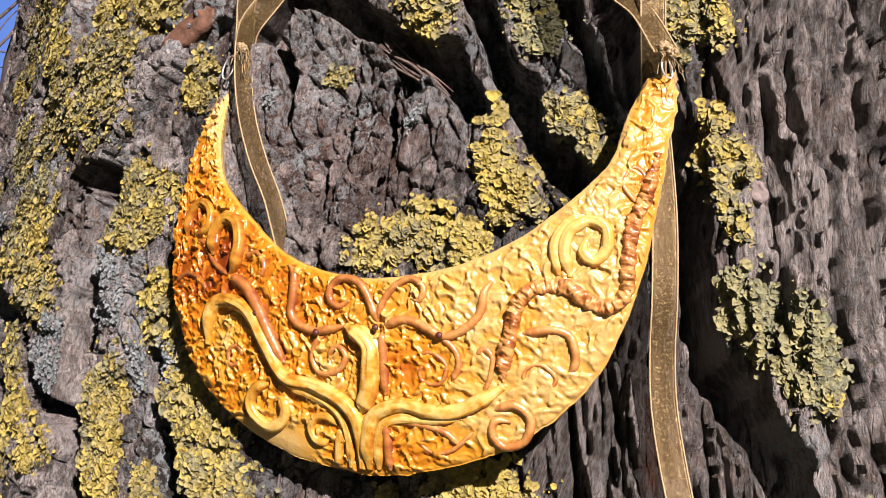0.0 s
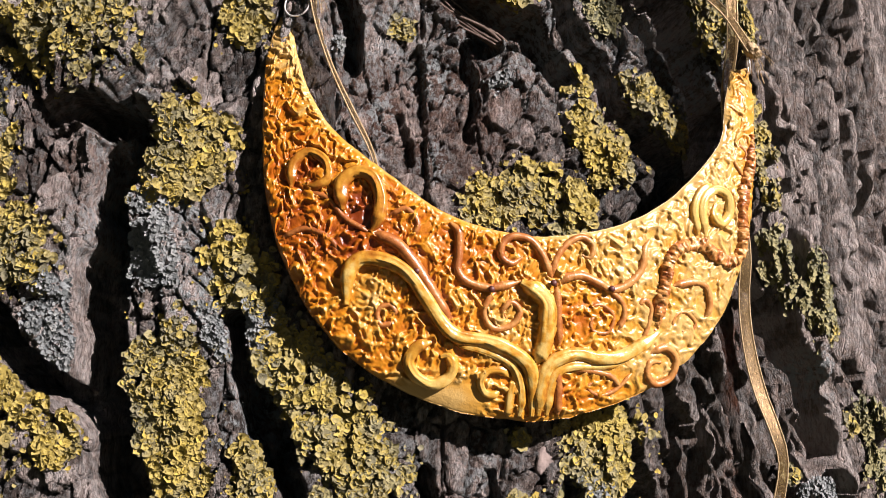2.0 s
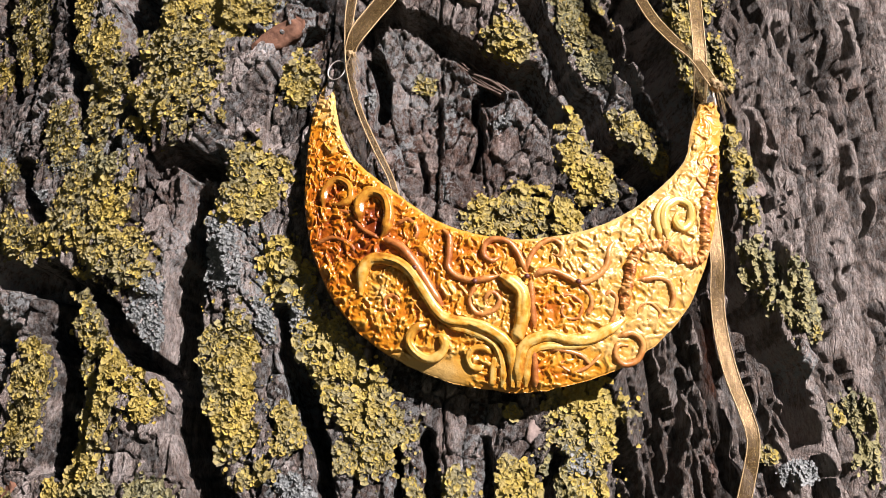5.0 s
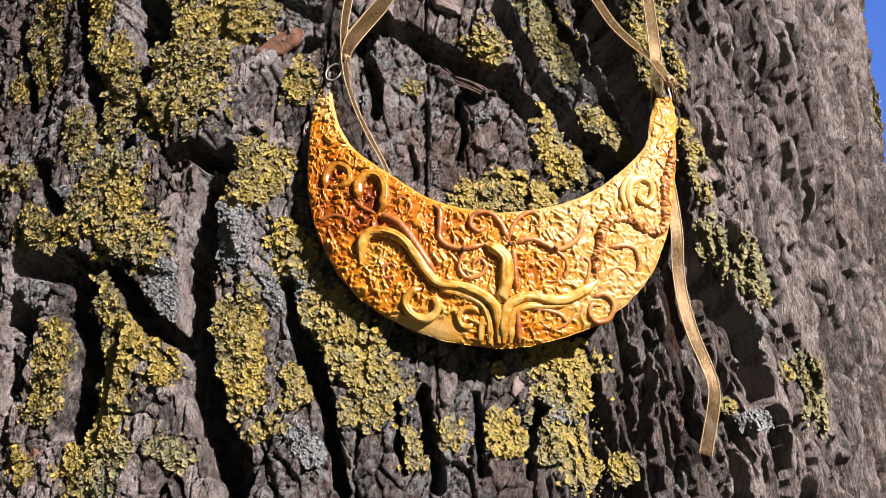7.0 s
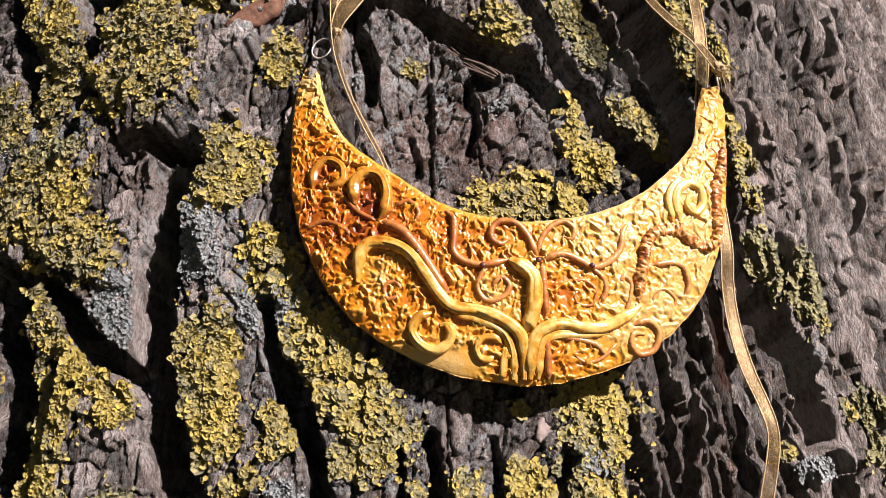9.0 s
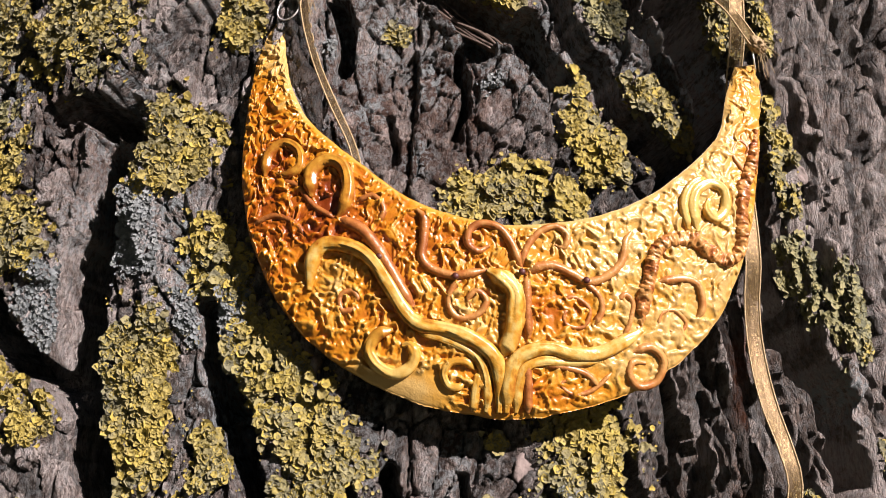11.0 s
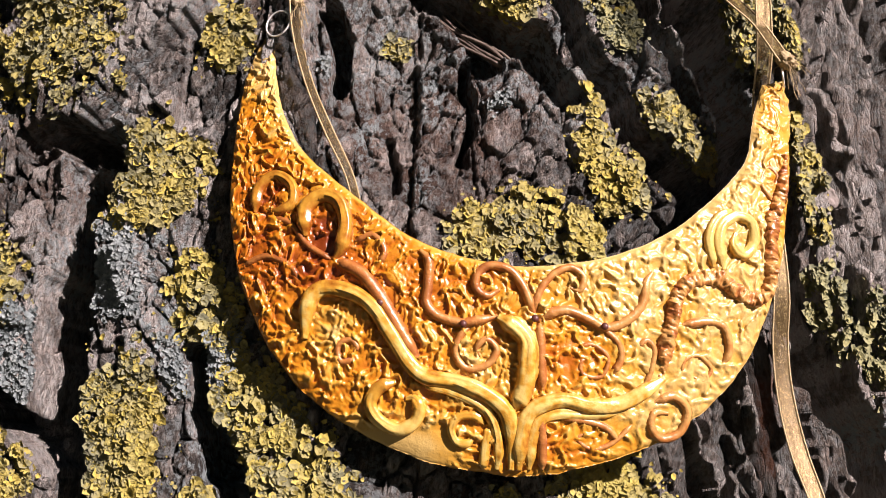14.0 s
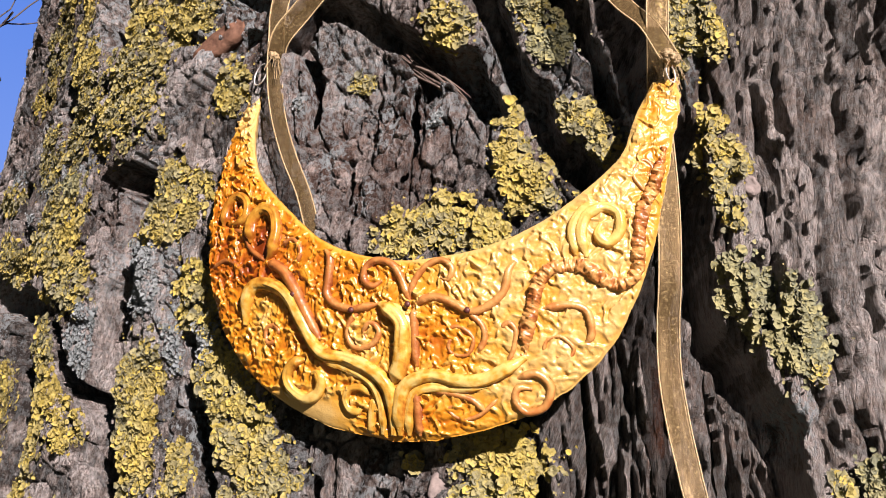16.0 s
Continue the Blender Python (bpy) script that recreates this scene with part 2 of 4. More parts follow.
def along(u, z, line):
    """Distance to a broken line."""
    best = np.full(np.shape(u), 9.0)
    for (ax, az), (bx, bz) in zip(line[:-1], line[1:]):
        dx, dz = bx - ax, bz - az
        k = np.clip(((u - ax) * dx + (z - az) * dz) / (dx * dx + dz * dz + 1e-12), 0, 1)
        best = np.minimum(best, np.hypot(u - ax - k * dx, z - az - k * dz))
    return best


def flank(u, z):
    """Where the blocky bark gives way to long fibrous ridges."""
    return smooth(0.075, 0.12, u + 0.25 * np.clip(1.30 - z, -0.2, 0.2))


def cut(u, z):
    """Depth of the furrows."""
    calm = 1 - flank(u, z)
    wu = u + 0.0020 * wave(u / 0.010, z / 0.020, 31) + calm * (0.0014 * octaves(u / 0.006, z / 0.009, 33) + 0.0008 * wave(u / 0.0022, z / 0.004, 37))
    wz = z + calm * 0.0030 * octaves(u / 0.012, z / 0.016, 41)
    deep = np.zeros(np.shape(u))
    for half, depth, line in furrows:
        us, zs = [p[0] for p in line], [p[1] for p in line]
        pad = 2.2 * half + 0.006
        near = (u > min(us) - pad) & (u < max(us) + pad) & (z > min(zs) - pad) & (z < max(zs) + pad)
        if near.any():
            d = along(wu[near], wz[near], line)
            rough = 1 + 0.35 * wave(u[near] / 0.006, z[near] / 0.012, 43)
            deep[near] = np.maximum(deep[near], 1.1 * depth * (1 - smooth(0.72 * half, 1.10 * half + 0.0004, d / rough)))
    return deep


def mound(u, z, cu, cz, ru, rz):
    return np.exp(-((u - cu) / ru) ** 2 - ((z - cz) / rz) ** 2)


def cells(x, y, seed):
    """Random cells: number of the nearest, distance to its border, way from its middle."""
    ix = np.floor(x)
    d1, d2 = np.full(np.shape(x), 9.0), np.full(np.shape(x), 9.0)
    cx, cy, dx, dy = np.zeros(np.shape(x)), np.zeros(np.shape(x)), np.zeros(np.shape(x)), np.zeros(np.shape(x))
    for a in (-1, 0, 1):
        yc = y + 5 * lattice(ix + a, 0 * ix, seed + 3)
        iy = np.floor(yc)
        for b in (-1, 0, 1):
            px = ix + a + 0.5 + 0.42 * lattice(ix + a, iy + b, seed)
            py = iy + b + 0.5 + 0.42 * lattice(ix + a, iy + b, seed + 1)
            ex, ey = x - px, yc - py
            d = np.hypot(ex, ey)
            near = d < d1
            d2 = np.where(near, d1, np.minimum(d2, d))
            cx, cy = np.where(near, ix + a, cx), np.where(near, iy + b, cy)
            dx, dy = np.where(near, ex, dx), np.where(near, ey, dy)
            d1 = np.where(near, d, d1)
    return cx, cy, d2 - d1, dx, dy


def flakes(u, z, su, sz, seed, depth, lift, slope, edge=0.12, lean=0.0):
    """Cracked flakes, each lifted and tilted its own way, and their random tone. lean: how far one side stands proud."""
    cx, cy, border, dx, dy = cells(u / su, z / sz, seed)
    t = lattice(cx, cy, seed + 5)
    h = lift * t + slope * (lattice(cx, cy, seed + 7) * dx + lattice(cx, cy, seed + 9) * dy) - lean * (0.65 + 0.35 * lattice(cx, cy, seed + 11)) * dx
    return h - depth * (1 - smooth(0.0, edge, border)), t


def bent(u, z):
    calm = 1 - flank(u, z)
    wu = u + 0.005 * wave(u / 0.03, z / 0.06, 11) + 0.0011 * calm * octaves(u / 0.004, z / 0.006, 12)
    return wu, z + calm * (0.007 * octaves(u / 0.02, z / 0.03, 13) + 0.0016 * octaves(u / 0.004, z / 0.006, 14))


def plate(u, z):
    """The large bark plates."""
    wu, wz = bent(u, z)
    return cells(wu / 0.021, wz / 0.075, 151)


def macro(u, z):
    """The broad swells and the sunken knot."""
    h = 0.0095 * smooth(0.085, 0.13, u) - 0.012 * mound(u, z, 0.022, 1.352, 0.020, 0.028) + 0.004 * mound(u, z, 0.080, 1.335, 0.016, 0.03)
    h = h - 0.006 * mound(u, z, 0.055, 1.24, 0.025, 0.03) + 0.007 * mound(u, z, 0.165, 1.24, 0.03, 0.04)
    return h - 0.0135 * smooth(0.20, 0.34, u) + 0.003 * mound(u, z, -0.07, 1.28, 0.03, 0.05) - 0.007 * mound(u, z, -0.165, 1.40, 0.04, 0.05)


def drift(u, z):
    """How the long ridges of the flank wander sideways with height."""
    zc = np.clip(z, 1.17, 1.56)
    return 0.006 * wave(u / 0.04, zc / 0.10, 15) + 0.0014 * wave(u / 0.012, zc / 0.06, 18) + 0.16 * (zc - 1.3) + 0.0004 * wave(u / 0.005, zc / 0.014, 16)


def relief(u, z, carve=True, tones=False):
    """Radial relief of the bark."""
    side = flank(u, z)
    h = macro(u, z)
    wu, wz = bent(u, z)
    h = h + 0.0020 * octaves(wu / 0.020, wz / 0.055, 3)
    cx, cy, border, dx, dy = plate(u, z)
    h = h + 0.0022 * lattice(cx, cy, 157) - 0.0050 * (1 - smooth(0.0, 0.09, border)) * (0.6 + 0.4 * wave(u / 0.01, z / 0.03, 158))
    lu = u + drift(u, z)
    lz = z + 0.004 * wave(u / 0.015, z / 0.03, 19)
    n = np.abs(octaves(lu / 0.0120, z / 0.090, 5, 2))
    h = h - 0.0060 * (1 - smooth(0.02, 0.15, n)) * side
    blocks, ta = flakes(wu, wz, 0.0082, 0.0118, 161, 0.0026, 0.0009, 0.0014, 0.09)
    ridges, tr = flakes(lu, lz, 0.0105, 0.085, 169, 0.0020, 0.0016, 0.0016, 0.10, 0.0062)
    fibres, tb = flakes(lu, lz, 0.0038, 0.0340, 171, 0.0014, 0.0012, 0.0012, 0.20, 0.0022)
    ru, rz = u - 0.022, (z - 1.350) * 0.85
    rings, _ = flakes(np.hypot(ru, rz) + 0.0012 * octaves(u / 0.006, z / 0.006, 27), np.arctan2(rz, ru) * 0.018, 0.0062, 0.0105, 221, 0.0022, 0.0008, 0.0012, 0.12)
    scar = smooth(0.30, 0.60, mound(u, z, 0.022, 1.350, 0.026, 0.031))
    blocks = blocks * (1 - scar) + rings * scar
    h = h + blocks * (1 - side) + (ridges + fibres) * side
    small, tc = flakes(wu, wz, 0.0030, 0.0050, 181, 0.0007, 0.0005, 0.0010, 0.16)
    thin, td = flakes(lu, lz, 0.0021, 0.0130, 187, 0.0009, 0.0006, 0.0008, 0.24, 0.0010)
    h = h + small * (1 - side) + thin * side + 0.0003 * wave(wu / 0.0012, wz / (0.0020 + 0.002 * (u > 0.12)), 23)
    if tones:
        return h - cut(u, z), 0.35 * lattice(cx, cy, 159) + (0.4 * ta * (1 - side) + (0.35 * tb + 0.35 * tr) * side) + 0.4 * (tc * (1 - side) + td * side)
    return h - cut(u, z) if carve else h


def on_trunk(u, z, h):
    a = u / RADIUS
    r = RADIUS + h
    return np.stack([AXIS_X + r * np.sin(a), AXIS_Y - r * np.cos(a), z + 0 * a], -1)


def mesh_object(name, verts, faces, mat, parent=None, flat=False):
    me = bpy.data.meshes.new(name)
    verts, faces = np.asarray(verts, np.float32), np.asarray(faces, np.int32)
    k = faces.shape[1]
    me.vertices.add(len(verts))
    me.vertices.foreach_set("co", verts.ravel())
    me.loops.add(faces.size)
    me.loops.foreach_set("vertex_index", faces.ravel())
    me.polygons.add(len(faces))
    me.polygons.foreach_set("loop_start", np.arange(len(faces), dtype=np.int32) * k)
    me.update(calc_edges=True)
    if not flat:
        me.polygons.foreach_set("use_smooth", np.ones(len(faces), bool))
    me.materials.append(mat)
    ob = new(name, me)
    ob.parent = parent
    return ob


def store(ob, name, values):
    a = ob.data.attributes.new(name, "FLOAT", "POINT")
    a.data.foreach_set("value", np.asarray(values, np.float32).ravel())


def quads(nu, nv, wrap=False):
    i, j = np.meshgrid(np.arange(nu if wrap else nu - 1), np.arange(nv - 1), indexing="ij")
    i2 = (i + 1) % nu
    return np.stack([i * nv + j, i2 * nv + j, i2 * nv + j + 1, i * nv + j + 1], -1).reshape(-1, 4)


# ---- ground, sky backdrop and far trees ----
def backdrop():
    """Clear blue sky far behind the tree."""
    m = bpy.data.materials.new("blue_sky")
    m.use_nodes = True
    t = m.node_tree
    t.nodes.remove(t.nodes["Principled BSDF"])
    e = t.nodes.new("ShaderNodeEmission")
    sep = t.nodes.new("ShaderNodeSeparateXYZ")
    t.links.new(coords(t, (1, 1, 1 / 1500)), sep.inputs[0])
    t.links.new(ramp(t, sep.outputs[2], (0.0, (0.30, 0.50, 0.95)), (0.45, (0.12, 0.30, 0.86)), (1.0, (0.06, 0.19, 0.70))), e.inputs[0])
    e.inputs[1].default_value = 0.37
    t.links.new(e.outputs[0], t.nodes["Material Output"].inputs[0])
    a, z = np.meshgrid(np.radians(np.linspace(-60, 45, 40)), np.linspace(-20, 1500, 12), indexing="ij")
    v = np.stack([1500 * np.sin(a), 1500 * np.cos(a), z], -1).reshape(-1, 3)
    tagged(mesh_object("backdrop", v, quads(40, 12), m), "clear blue sky far behind the tree", "sky", kind="structure")


backdrop()



def ground():
    n = 60
    g = np.sign(np.linspace(-1, 1, n)) * np.abs(np.linspace(-1, 1, n)) ** 4 * 2500
    x, y = np.meshgrid(g, g, indexing="ij")
    near = np.exp(-(x * x + y * y) / 900)
    v = np.stack([x, y, 0.05 * wave(x / 1.5, y / 1.5, 71) * near], -1).reshape(-1, 3)
    tagged(mesh_object("ground", v, quads(n, n), GRASS), "dull green grass ground round the tree", "ground", kind="structure")


ground()


def trunk():
    half = math.pi * RADIUS
    us = np.concatenate([np.arange(-half, -0.240, 0.02), np.arange(-0.240, -0.130, 0.0007), np.arange(-0.130, 0.160, FINE), np.arange(0.160, 0.400, 0.0007), np.arange(0.400, half, 0.02)])
    zs = np.concatenate([np.arange(-0.1, 1.180, 0.04), np.arange(1.180, 1.450, FINE), np.arange(1.450, 1.550, 0.0008), np.arange(1.550, 4.2, 0.08), [4.2]])
    u, z = np.meshgrid(us, zs, indexing="ij")
    # on the flank the mesh runs along the ridges
    follow = smooth(0.05, 0.13, u) * (1 - smooth(0.45, 0.95, u))
    start = u
    for _ in range(12):
        u = start - follow * drift(u, z)
    u, z = u.ravel(), z.ravel()
    h, tone = relief(u, z, tones=True)
    # weathered along the grain of the flank
    grid, side = h.reshape(len(us), len(zs)), flank(u, z).reshape(len(us), len(zs))
    for _ in range(9):
        worn = grid.copy()
        worn[:, 1:-1] = (grid[:, :-2] + 2 * grid[:, 1:-1] + grid[:, 2:]) / 4
        grid = grid + (worn - grid) * side
    # loose flakes and splinters over it
    lu, lz, side = u + drift(u, z), z + 0.003 * wave(u / 0.006, z / 0.010, 301), side.ravel()
    slab = np.abs(octaves(lu / 0.0046, lz / 0.026, 303, 2))
    splint = np.abs(octaves(lu / 0.0024, lz / 0.011, 307, 2))
    fray = wave(lu / 0.0013, lz / 0.0048, 311)
    h = grid.ravel() - side * (0.0030 * (1 - smooth(0.0, 0.26, slab)) + 0.0015 * (1 - smooth(0.0, 0.34, splint)) - 0.0005 * fray)
    # tone falls in the carved gaps, putting their shade into the bark colour
    tone = tone + side * (0.5 * splint + 0.35 * fray + 0.4 * slab - 0.25)
    h = h + 0.10 * np.exp(-np.clip(z, 0, 9) / 0.16) - 0.12 * smooth(2.2, 4.0, z) - 0.19 * smooth(4.0, 4.2, z)
    places = on_trunk(u, z, h)
    crust = 0.25 + 0.5 * smooth(0.1, 0.6, octaves(u / 0.03, z / 0.04, 51)) * (u < 0.12)
    for cu, cz, r in CRUSTS:
        crust = np.maximum(crust, 1.1 * mound(u, z, cu, cz, r, 1.6 * r))
    fibre = 0.25 + 0.75 * flank(u, z)
    rust = np.exp(-(along(u, z, RUST) / 0.0022) ** 2) * smooth(-0.3, 0.4, octaves(u / 0.003, z / 0.014, 53))
    rust = np.maximum(rust, 0.28 * smooth(0.1, 0.6, mound(u, z, 0.022, 1.350, 0.032, 0.036)) * smooth(-0.5, 0.3, octaves(u / 0.02, z / 0.02, 57)))
    # each large plate is a piece of its own, parted along the cracks
    cx, cy = plate(u, z)[:2]
    inside = (u > -0.238) & (u < 0.398) & (z > 1.182) & (z < 1.548)
    number = np.where(inside, (cx + 200) * 1000 + cy, -1).astype(np.int64)
    faces = quads(len(us), len(zs), True)
    owner = number[faces[:, 0]]
    root = tagged(new("tree_trunk"), "old tree trunk with deeply furrowed grey-brown bark", "tree trunk")
    order = np.argsort(owner, kind="stable")
    for group in np.split(order, np.flatnonzero(np.diff(owner[order])) + 1):
        used, local = np.unique(faces[group], return_inverse=True)
        rest = owner[group[0]] == -1
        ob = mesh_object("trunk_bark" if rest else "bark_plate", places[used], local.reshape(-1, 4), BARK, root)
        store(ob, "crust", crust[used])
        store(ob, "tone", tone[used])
        store(ob, "fibre", fibre[used])
        store(ob, "rust", rust[used])
    return root


FINE = 0.00053
RUST = ((0.117, 1.276), (0.1167, 1.256), (0.118, 1.239), (0.1197, 1.222), (0.122, 1.190))
CRUSTS = ((-0.041, 1.296, 0.011), (-0.036, 1.280, 0.012), (0.026, 1.348, 0.008), (0.032, 1.360, 0.006), (-0.11, 1.33, 0.018), (-0.02, 1.25, 0.012), (0.15, 1.265, 0.007), (-0.035, 1.385, 0.02), (-0.14, 1.27, 0.014), (0.010, 1.334, 0.006), (0.0246, 1.3197, 0.005), (-0.048, 1.296, 0.012), (-0.020, 1.272, 0.008))
tree = trunk()


# ---- lichens ----
LICHEN_LOOK = {"Y": (YELLOW, "crinkled yellow-green leafy lichen patch growing on bark"), "W": (WHITE, "pale grey-white frilly lichen tuft growing on bark"), "G": (GREEN, "dull grey-green lichen patch growing on bark")}


def lichen(kind, half, line):
    """A patch of many small ruffled lobes, grown in rosettes."""
    rng = np.random.default_rng(int(abs(line[0][0]) * 1e5 + line[0][1] * 1e4) + len(line))
    us, zs = [p[0] for p in line], [p[1] for p in line]
    half = half * 1.12
    pad = half * 1.6
    area = (max(us) - min(us) + 2 * pad) * (max(zs) - min(zs) + 2 * pad)
    n = int(area / 0.27e-6)
    u = rng.uniform(min(us) - pad, max(us) + pad, n)
    z = rng.uniform(min(zs) - pad, max(zs) + pad, n)
    edge = along(u, z, line) / half + 0.55 * octaves(u / 0.006, z / 0.006, 61) + 0.35 * wave(u / 0.002, z / 0.002, 67)
    keep = (edge < np.where(rng.uniform(0, 1, n) < 0.05, 1.6, 1.0)) & (octaves(u / 0.0036, z / 0.0036, 63) > -0.42) & (cut(u, z) < 0.004)
    u, z, edge = u[keep], z[keep], edge[keep]
    n = len(u)
    if n < 3:
        return
    clump = octaves(u / 0.0028, z / 0.0028, 69)
    h = np.maximum(np.maximum(relief(u, z), relief(u, z, False) - 0.003), macro(u, z) - 0.0022)
    c = on_trunk(u, z, h + 0.0003 + 0.0013 * smooth(-0.3, 0.6, clump) * np.clip(1.2 - edge, 0, 1) + rng.uniform(0, 0.0004, n))
    a = u / RADIUS
    out = np.stack([np.sin(a), -np.cos(a), 0 * a], -1)
    out = out + rng.normal(0, 0.23, (n, 3))
    out /= np.linalg.norm(out, axis=1, keepdims=True)
    t1 = np.cross(out, rng.normal(0, 1, (n, 3)))
    t1 /= np.linalg.norm(t1, axis=1, keepdims=True)
    t2 = np.cross(out, t1)
    size = 0.00035 + 0.0011 * rng.uniform(0, 1, n) ** 1.5 * (0.5 if kind == "W" else 1.0)
    size = np.where(edge > 1.0, 0.6 * size, size)
    k = 6
    ang = np.arange(k) * 2 * math.pi / k
    cols = [c - out * (size * 0.25)[:, None]]
    for ring, (rr, lift) in enumerate(((0.55, 0.06), (1.0, 0.20))):
        for i in range(k):
            r = size * rr * rng.uniform(0.62, 1.35, n)
            up = size * (lift + (0.34 if ring else 0.10) * rng.uniform(-1, 1, n))
            cols.append(c + t1 * (r * np.cos(ang[i]))[:, None] + t2 * (r * np.sin(ang[i]))[:, None] + out * up[:, None])
    v = np.stack(cols, 1)
    tri = []
    for i in range(k):
        j = (i + 1) % k
        tri += [(0, 1 + i, 1 + j), (1 + i, 1 + k + i, 1 + k + j), (1 + i, 1 + k + j, 1 + j)]
    tri = np.asarray(tri)
    mat, label = LICHEN_LOOK[kind]
    root = tagged(new("lichen_patch"), label, "lichen", "lichens on the trunk")
    cx, cy = cells(u / 0.007, z / 0.007, 191)[:2]
    number = ((cx + 500) * 10000 + cy).astype(np.int64)
    for one in np.unique(number):
        sel = v[number == one]
        f = tri[None] + (np.arange(len(sel)) * (1 + 2 * k))[:, None, None]
        mesh_object("rosette", sel.reshape(-1, 3), f.reshape(-1, 3), mat, root)


lichen("Y", 0.0072, ((-0.166, 1.430), (-0.168, 1.413), (-0.175, 1.402)))
lichen("Y", 0.0067, ((-0.173, 1.382), (-0.169, 1.383)))
lichen("Y", 0.0058, ((-0.128, 1.398), (-0.130, 1.416)))
lichen("Y", 0.0080, ((-0.119, 1.384), (-0.112, 1.368), (-0.108, 1.345)))
lichen("Y", 0.0064, ((-0.129, 1.349), (-0.126, 1.336)))
lichen("Y", 0.0134, ((-0.085, 1.389), (-0.078, 1.374), (-0.077, 1.354)))
lichen("Y", 0.0067, ((-0.092, 1.353), (-0.086, 1.349)))
lichen("Y", 0.0100, ((-0.063, 1.397), (-0.053, 1.390)))
lichen("Y", 0.0063, ((-0.072, 1.407), (-0.054, 1.404)))
lichen("Y", 0.0049, ((-0.030, 1.363), (-0.030, 1.353)))
lichen("Y", 0.0081, ((-0.043, 1.322), (-0.038, 1.317), (-0.046, 1.310)))
lichen("Y", 0.0072, ((-0.115, 1.321), (-0.121, 1.306)))
lichen("Y", 0.0072, ((-0.098, 1.316), (-0.098, 1.299), (-0.084, 1.288)))
lichen("Y", 0.0063, ((-0.147, 1.307), (-0.140, 1.296)))
lichen("W", 0.0058, ((-0.075, 1.276), (-0.071, 1.266)))
lichen("Y", 0.0059, ((-0.028, 1.290), (-0.025, 1.280)))
lichen("Y", 0.0051, ((-0.107, 1.283), (-0.098, 1.268), (-0.081, 1.254), (-0.070, 1.241)))
lichen("Y", 0.0080, ((-0.120, 1.250), (-0.119, 1.234)))
lichen("Y", 0.0090, ((-0.099, 1.244), (-0.091, 1.235), (-0.097, 1.219), (-0.099, 1.205)))
lichen("Y", 0.0070, ((-0.044, 1.264), (-0.041, 1.258), (-0.041, 1.247), (-0.040, 1.230)))
lichen("Y", 0.0064, ((-0.048, 1.252), (-0.046, 1.249)))
lichen("Y", 0.0050, ((-0.020, 1.238), (-0.021, 1.231)))
lichen("Y", 0.0042, ((-0.032, 1.218), (-0.029, 1.219)))
lichen("Y", 0.0083, ((-0.014, 1.263), (-0.007, 1.252), (0.004, 1.240), (0.010, 1.232)))
lichen("Y", 0.0058, ((0.000, 1.227), (0.003, 1.226)))
lichen("Y", 0.0037, ((0.020, 1.216), (0.022, 1.210)))
lichen("Y", 0.0065, ((0.042, 1.379), (0.048, 1.374)))
lichen("Y", 0.0066, ((0.072, 1.394), (0.075, 1.382)))
lichen("Y", 0.0058, ((0.070, 1.334), (0.077, 1.323)))
lichen("Y", 0.0071, ((0.087, 1.343), (0.094, 1.332)))
lichen("Y", 0.0031, ((0.066, 1.348), (0.068, 1.346)))
lichen("Y", 0.0070, ((0.042, 1.309), (0.051, 1.312), (0.063, 1.308)))
lichen("Y", 0.0083, ((0.072, 1.249), (0.082, 1.243), (0.076, 1.236)))
lichen("Y", 0.0021, ((0.050, 1.243), (0.051, 1.244)))
lichen("Y", 0.0070, ((0.075, 1.220), (0.080, 1.211)))
lichen("Y", 0.0050, ((0.052, 1.223), (0.055, 1.216)))
lichen("Y", 0.0043, ((0.033, 1.219), (0.035, 1.218)))
lichen("Y", 0.0043, ((0.096, 1.210), (0.097, 1.209)))
lichen("Y", 0.0068, ((0.117, 1.416), (0.109, 1.390), (0.113, 1.370)))
lichen("G", 0.0068, ((0.068, 1.399), (0.078, 1.375)))
lichen("G", 0.0042, ((0.067, 1.228), (0.071, 1.213)))
lichen("Y", 0.0038, ((0.101, 1.384), (0.102, 1.385)))
lichen("Y", 0.0045, ((0.127, 1.337), (0.128, 1.331)))
lichen("Y", 0.0029, ((0.161, 1.250), (0.162, 1.249)))
lichen("Y", 0.0021, ((0.134, 1.235), (0.136, 1.234)))
lichen("Y", 0.0065, ((0.338, 1.450), (0.334, 1.428), (0.327, 1.398)))
lichen("Y", 0.0038, ((0.320, 1.376), (0.319, 1.372)))
lichen("Y", 0.0044, ((0.309, 1.350), (0.307, 1.343)))
lichen("W", 0.0036, ((0.072, 1.232), (0.075, 1.224)))
lichen("W", 0.0041, ((-0.017, 1.215), (-0.013, 1.209)))
lichen("W", 0.0026, ((0.045, 1.346), (0.046, 1.345)))
lichen("W", 0.0048, ((-0.050, 1.302), (-0.049, 1.286)))
lichen("W", 0.0036, ((-0.022, 1.275), (-0.020, 1.268)))
lichen("W", 0.0032, ((-0.165, 1.342), (-0.160, 1.339)))
lichen("W", 0.0033, ((-0.128, 1.333), (-0.124, 1.331)))
lichen("Y", 0.0026, ((0.015, 1.361), (0.017, 1.361)))
lichen("G", 0.0055, ((-0.085, 1.210), (-0.089, 1.200)))
lichen("G", 0.0049, ((-0.066, 1.212), (-0.063, 1.210)))
lichen("Y", 0.0047, ((-0.129, 1.209), (-0.127, 1.207)))
lichen("W", 0.0030, ((0.142, 1.230), (0.150, 1.231)))
lichen("G", 0.0050, ((0.172, 1.252), (0.175, 1.244), (0.178, 1.235)))
